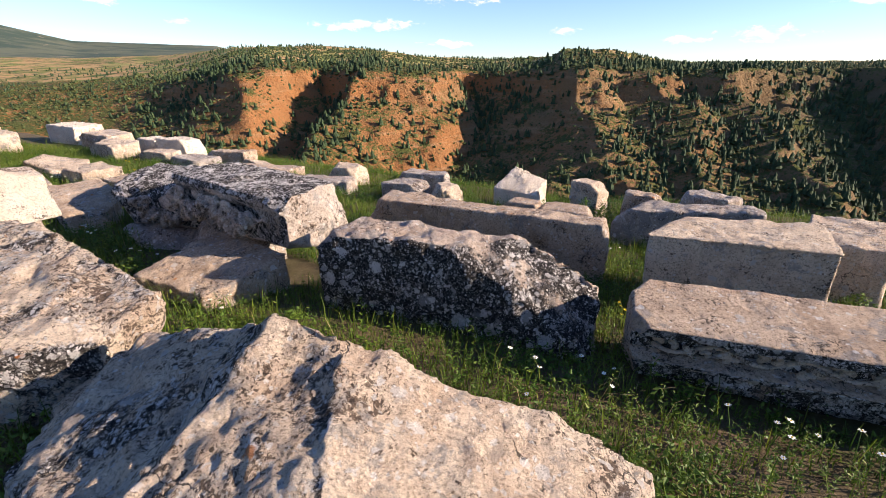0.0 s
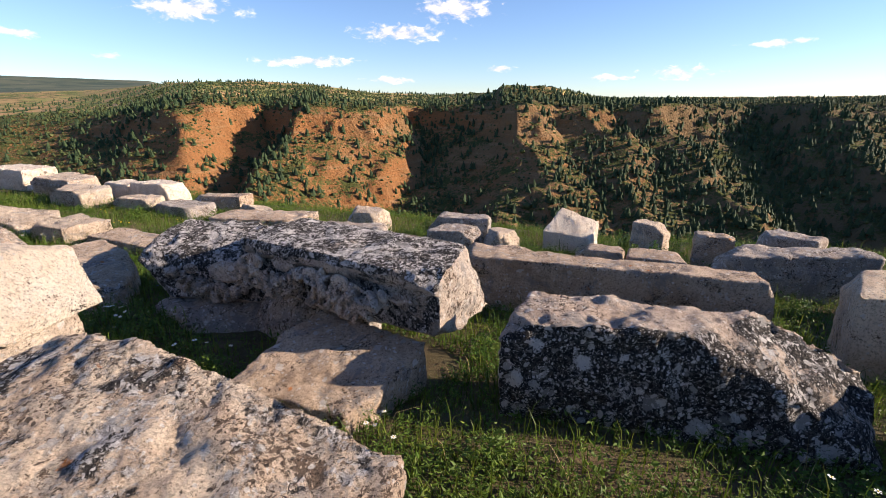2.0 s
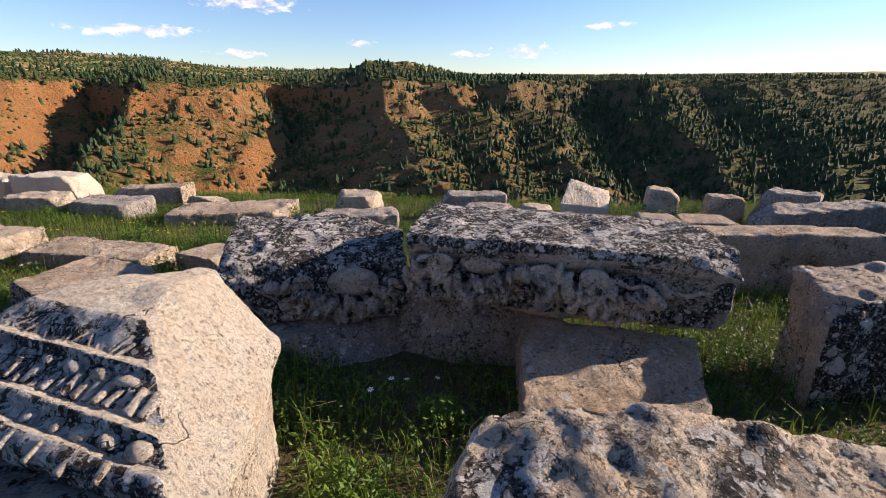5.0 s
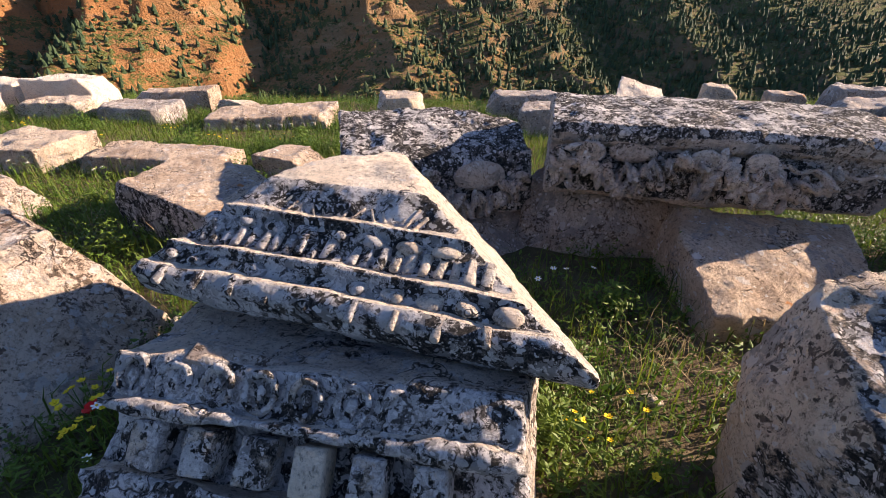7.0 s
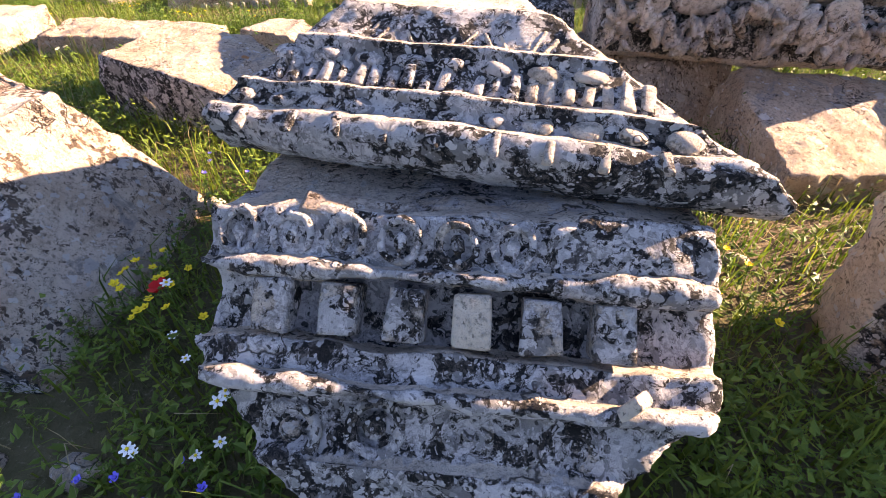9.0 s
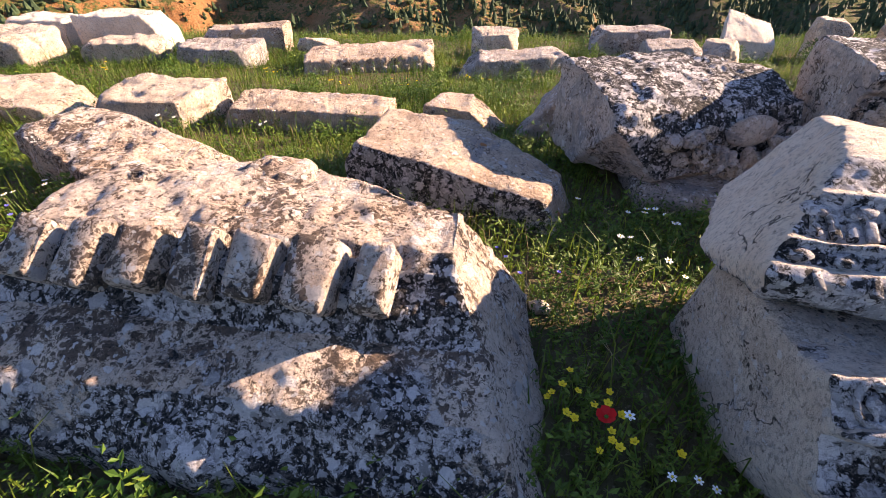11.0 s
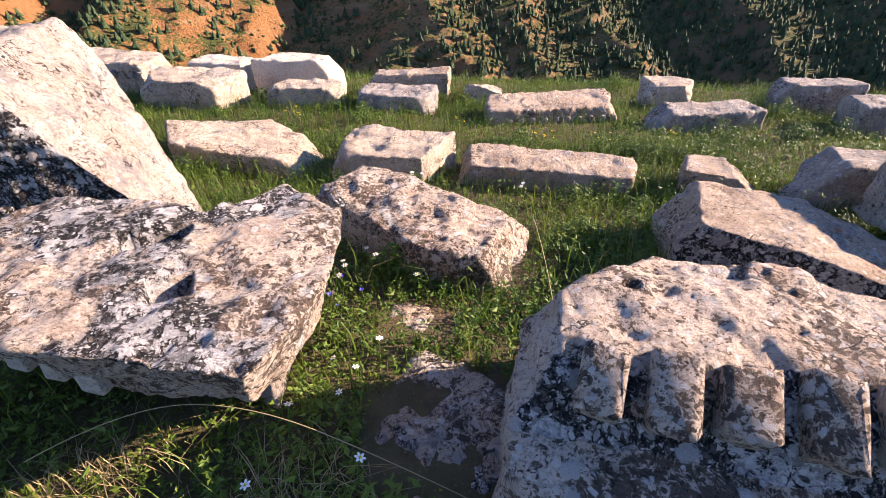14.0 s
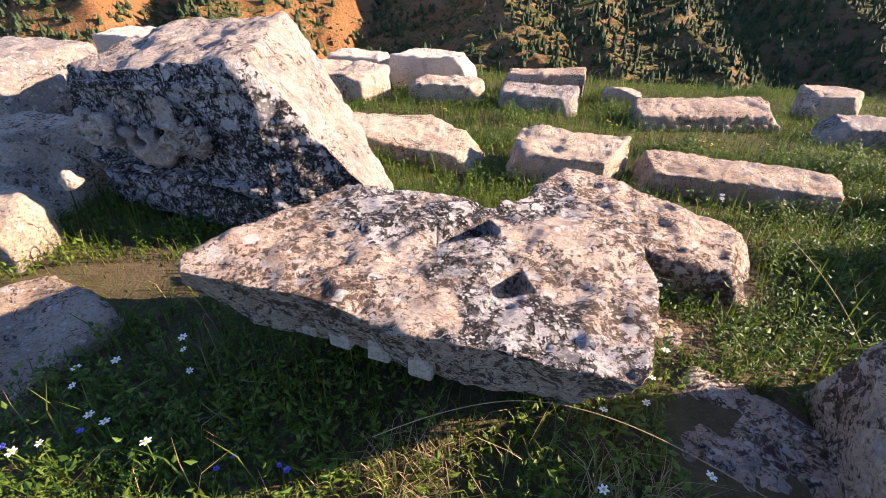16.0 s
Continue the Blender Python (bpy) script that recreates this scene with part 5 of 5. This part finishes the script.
def sow(root, places, seed, low=0.85, high=1.2):
    rnd = random.Random(seed)
    for i, (x, y) in enumerate(places):
        s = rnd.uniform(low, high)
        m = pose(x, y, ground_z(x, y) - 0.005, rnd.uniform(-16, 16), rnd.uniform(-16, 16), rnd.uniform(0, 360))
        if i == 0:
            root.matrix_world = m
        else:
            copy_thing(root, m @ Matrix.Diagonal((s, s, s, 1)))


def near_spots(spots, each, spread):
    out = []
    for x, y in spots:
        for _ in range(each):
            out.append((K * x + rng.normal(0, spread), K * y + rng.normal(0, spread)))
    x, y = np.array(out).T
    ok = np.ones(len(x), bool)
    for poly in FOOT:
        ok &= ~inside(x, y, poly, 0.0)
    return list(zip(x[ok], y[ok]))


daisy = flower("daisy", "white daisy with yellow heart in the grass", 6, 0.014, 0.0038, 0.12, PETAL_WHITE, PETAL_YELLOW, 0.15)
sow(daisy, near_spots(((0.5, 2.0), (0.85, 1.87), (1.4, 1.55), (1.5, 1.45), (-1.3, 2.5), (0.95, 1.95), (-2.4, 3.35), (-4.1, 2.85), (-4.0, 2.75), (-4.05, 3.15), (-5.7, 5.35), (-5.5, 5.45), (-3.3, 4.0), (-3.0, 4.05), (-3.4, 3.75), (-3.15, 3.85),
                       (-7.35, 4.9), (-7.2, 5.1), (-5.95, 4.45), (-5.8, 4.55), (-5.65, 4.68), (-5.1, 6.3), (1.6, 4.2), (1.45, 2.6), (-4.4, 5.9), (-7.4, 5.0)), 4, 0.10), 1)
butter = flower("yellow_flower", "small yellow wildflower in the grass", 5, 0.011, 0.005, 0.5, PETAL_YELLOW, PETAL_YELLOW, 0.12)
sow(butter, near_spots(((-4.12, 3.30), (-4.10, 3.33), (-4.05, 3.22), (-2.75, 2.65), (-2.85, 2.7), (-4.9, 7.3), (-3.7, 6.9), (-3.2, 6.7), (-5.6, 8.4), (1.2, 2.7), (-2.6, 6.6), (-4.2, 7.6)), 6, 0.07), 2)
bell = flower("blue_flower", "small blue wildflower in the grass", 5, 0.009, 0.004, 0.9, PETAL_BLUE, PETAL_BLUE, 0.09)
sow(bell, near_spots(((-4.05, 2.71), (-4.2, 2.78), (-5.75, 5.2), (-5.85, 5.1), (-6.6, 4.5), (-7.5, 4.8), (-7.6, 4.75), (-3.9, 3.9), (-3.2, 4.75), (-7.0, 4.7)), 5, 0.08), 3)
poppy = flower("poppy", "single red poppy beside yellow flowers", 5, 0.026, 0.018, 0.9, PETAL_RED, STEM, 0.12)
sow(poppy, [(K * -4.06, K * 3.26)], 4)

# ---- woods and scrub across the canyon ----


def scatter(count, az0, az1, r0, r1, keep):
    a, r = rng.uniform(az0, az1, count), np.sqrt(rng.uniform(r0 ** 2, r1 ** 2, count))
    ok = rng.random(count) < keep(a, r)
    a, r = a[ok], r[ok]
    x, y = CX + r * np.sin(np.radians(a)), CY + r * np.cos(np.radians(a))
    return x, y, terrain(x, y)


rim_at = lambda a: np.interp(a, RIM_AZ, RIM) + 90


def wooded(a, r):
    """How thick the pines stand by azimuth and distance."""
    x, y = CX + r * np.sin(np.radians(a)), CY + r * np.cos(np.radians(a))
    patch = rough_noise(np.stack([x, y, np.zeros_like(x)], -1), 70.0, 3, 63)
    base = np.interp(a, (-60, -30, -24, -20, -17, -13, -10.5, -9, 0, 3, 5, 11, 13.5, 16, 19, 30, 36, 70), (0.1, 0.25, 0.3, 0.06, 0.25, 0.9, 0.5, 0.04, 0.05, 0.3, 0.55, 0.3, 0.06, 0.2, 0.5, 0.75, 1.0, 0.9))
    hilltop = np.where((r > 450) & (a < -6) & (a > -32), 0.55, 0)
    return np.clip(np.maximum(base, hilltop) + 0.35 * patch, 0, 1) * np.where(r > rim_at(a), 0.35, 1)


def cones(name, x, y, z, tall, tiers, sides, mat, label):
    """Pines as tiers of ragged cones, one mesh."""
    count = len(x)
    verts, faces, start = [], [], 0
    for k in range(tiers):
        low, top = 0.05 + 0.25 * k, min(0.52 + 0.26 * k, 1.0)
        wide = tall * (0.36 - 0.075 * k)
        ring = np.arange(sides) * 2 * np.pi / sides
        ring = ring[None, :] + rng.uniform(0, 1, (count, 1))
        reach = wide[:, None] * rng.uniform(0.65, 1.25, (count, sides))
        v = np.empty((count, sides + 1, 3))
        v[:, :sides, 0] = x[:, None] + np.cos(ring) * reach
        v[:, :sides, 1] = y[:, None] + np.sin(ring) * reach
        v[:, :sides, 2] = (z + low * tall)[:, None] + tall[:, None] * rng.uniform(-0.06, 0.06, (count, sides))
        v[:, sides, 0], v[:, sides, 1] = x + tall * rng.uniform(-0.03, 0.03, count), y + tall * rng.uniform(-0.03, 0.03, count)
        v[:, sides, 2] = z + top * tall
        f = np.array([(i, (i + 1) % sides, sides) for i in range(sides)])
        verts.append(v.reshape(-1, 3))
        faces.append((start + np.arange(count)[:, None, None] * (sides + 1) + f[None]).reshape(-1, 3))
        start += count * (sides + 1)
    return tagged(new(name, mesh_from(name, np.concatenate(verts), np.concatenate(faces), (mat,))), label, "woods", kind="stuff")


x, y, z = scatter(30000, -60, 80, 235, 900, wooded)
cones("pine_woods", x, y, z, np.where(np.hypot(x - CX, y - CY) > 560, 0.6, 1.0) * rng.uniform(3.0, 7.5, len(x)), 3, 6, PINE, "dark green pine woods on the canyon slopes")
ball = bmesh.new()
bmesh.ops.create_icosphere(ball, subdivisions=1, radius=1.0)
unit = np.array([v.co for v in ball.verts])
tri = np.array([[v.index for v in f.verts] for f in ball.faces])
ball.free()
x, y, z = scatter(52000, -62, 60, 225, 700, lambda a, r: np.interp(a, (-60, -24, 2, 6, 15, 40), (0.8, 0.85, 0.9, 0.8, 0.7, 0.4)) * np.clip(0.6 + 0.5 * rough_noise(np.stack([r * np.sin(np.radians(a)), r * np.cos(np.radians(a)), 0 * r], -1), 25.0, 3, 64), 0, 1))
size = rng.gamma(2.2, 0.30, len(x)) + 0.25
v = unit[None] * (size[:, None, None] * np.array([1, 1, 0.75])) * rng.uniform(0.7, 1.2, (len(x), len(unit), 1)) + np.stack([x, y, z + 0.3 * size], -1)[:, None, :]
tagged(new("scrub", mesh_from("scrub", v.reshape(-1, 3), (np.arange(len(x))[:, None, None] * len(unit) + tri[None]).reshape(-1, 3), (SHRUB,))), "low green scrub dotted over red canyon slopes", "scrub", kind="stuff")


# ---- long dry stalks that arch over the turf ----
def stalk(points):
    curve = bpy.data.curves.new("dry_stalk", "CURVE")
    curve.dimensions, curve.bevel_depth, curve.bevel_resolution = "3D", 0.0016, 1
    line = curve.splines.new("NURBS")
    line.points.add(len(points) - 1)
    for p, (x, y, z) in zip(line.points, points):
        p.co = (K * x, K * y, K * z, 1)
    line.use_endpoint_u, line.order_u = True, 3
    ob = new("dry_stalk", curve)
    me = bpy.data.meshes.new_from_object(ob.evaluated_get(bpy.context.evaluated_depsgraph_get()))
    bpy.data.objects.remove(ob)
    me.materials.clear()
    me.materials.append(STRAW)
    tagged(new("dry_stalk", me), "long thin dry stalk arching over the grass", "dry stalk", "long dry stalks")


stalk([(-6.62, 4.68, 0.33), (-6.35, 4.66, 0.45), (-6.05, 4.55, 0.46), (-5.72, 4.32, 0.34), (-5.50, 4.18, 0.20)])
stalk([(-5.22, 4.32, 0.17), (-5.15, 4.50, 0.34), (-5.00, 4.85, 0.44), (-4.88, 5.15, 0.42)])
stalk([(-5.85, 4.35, 0.20), (-5.75, 4.20, 0.34), (-5.62, 4.02, 0.42), (-5.45, 3.85, 0.44)])
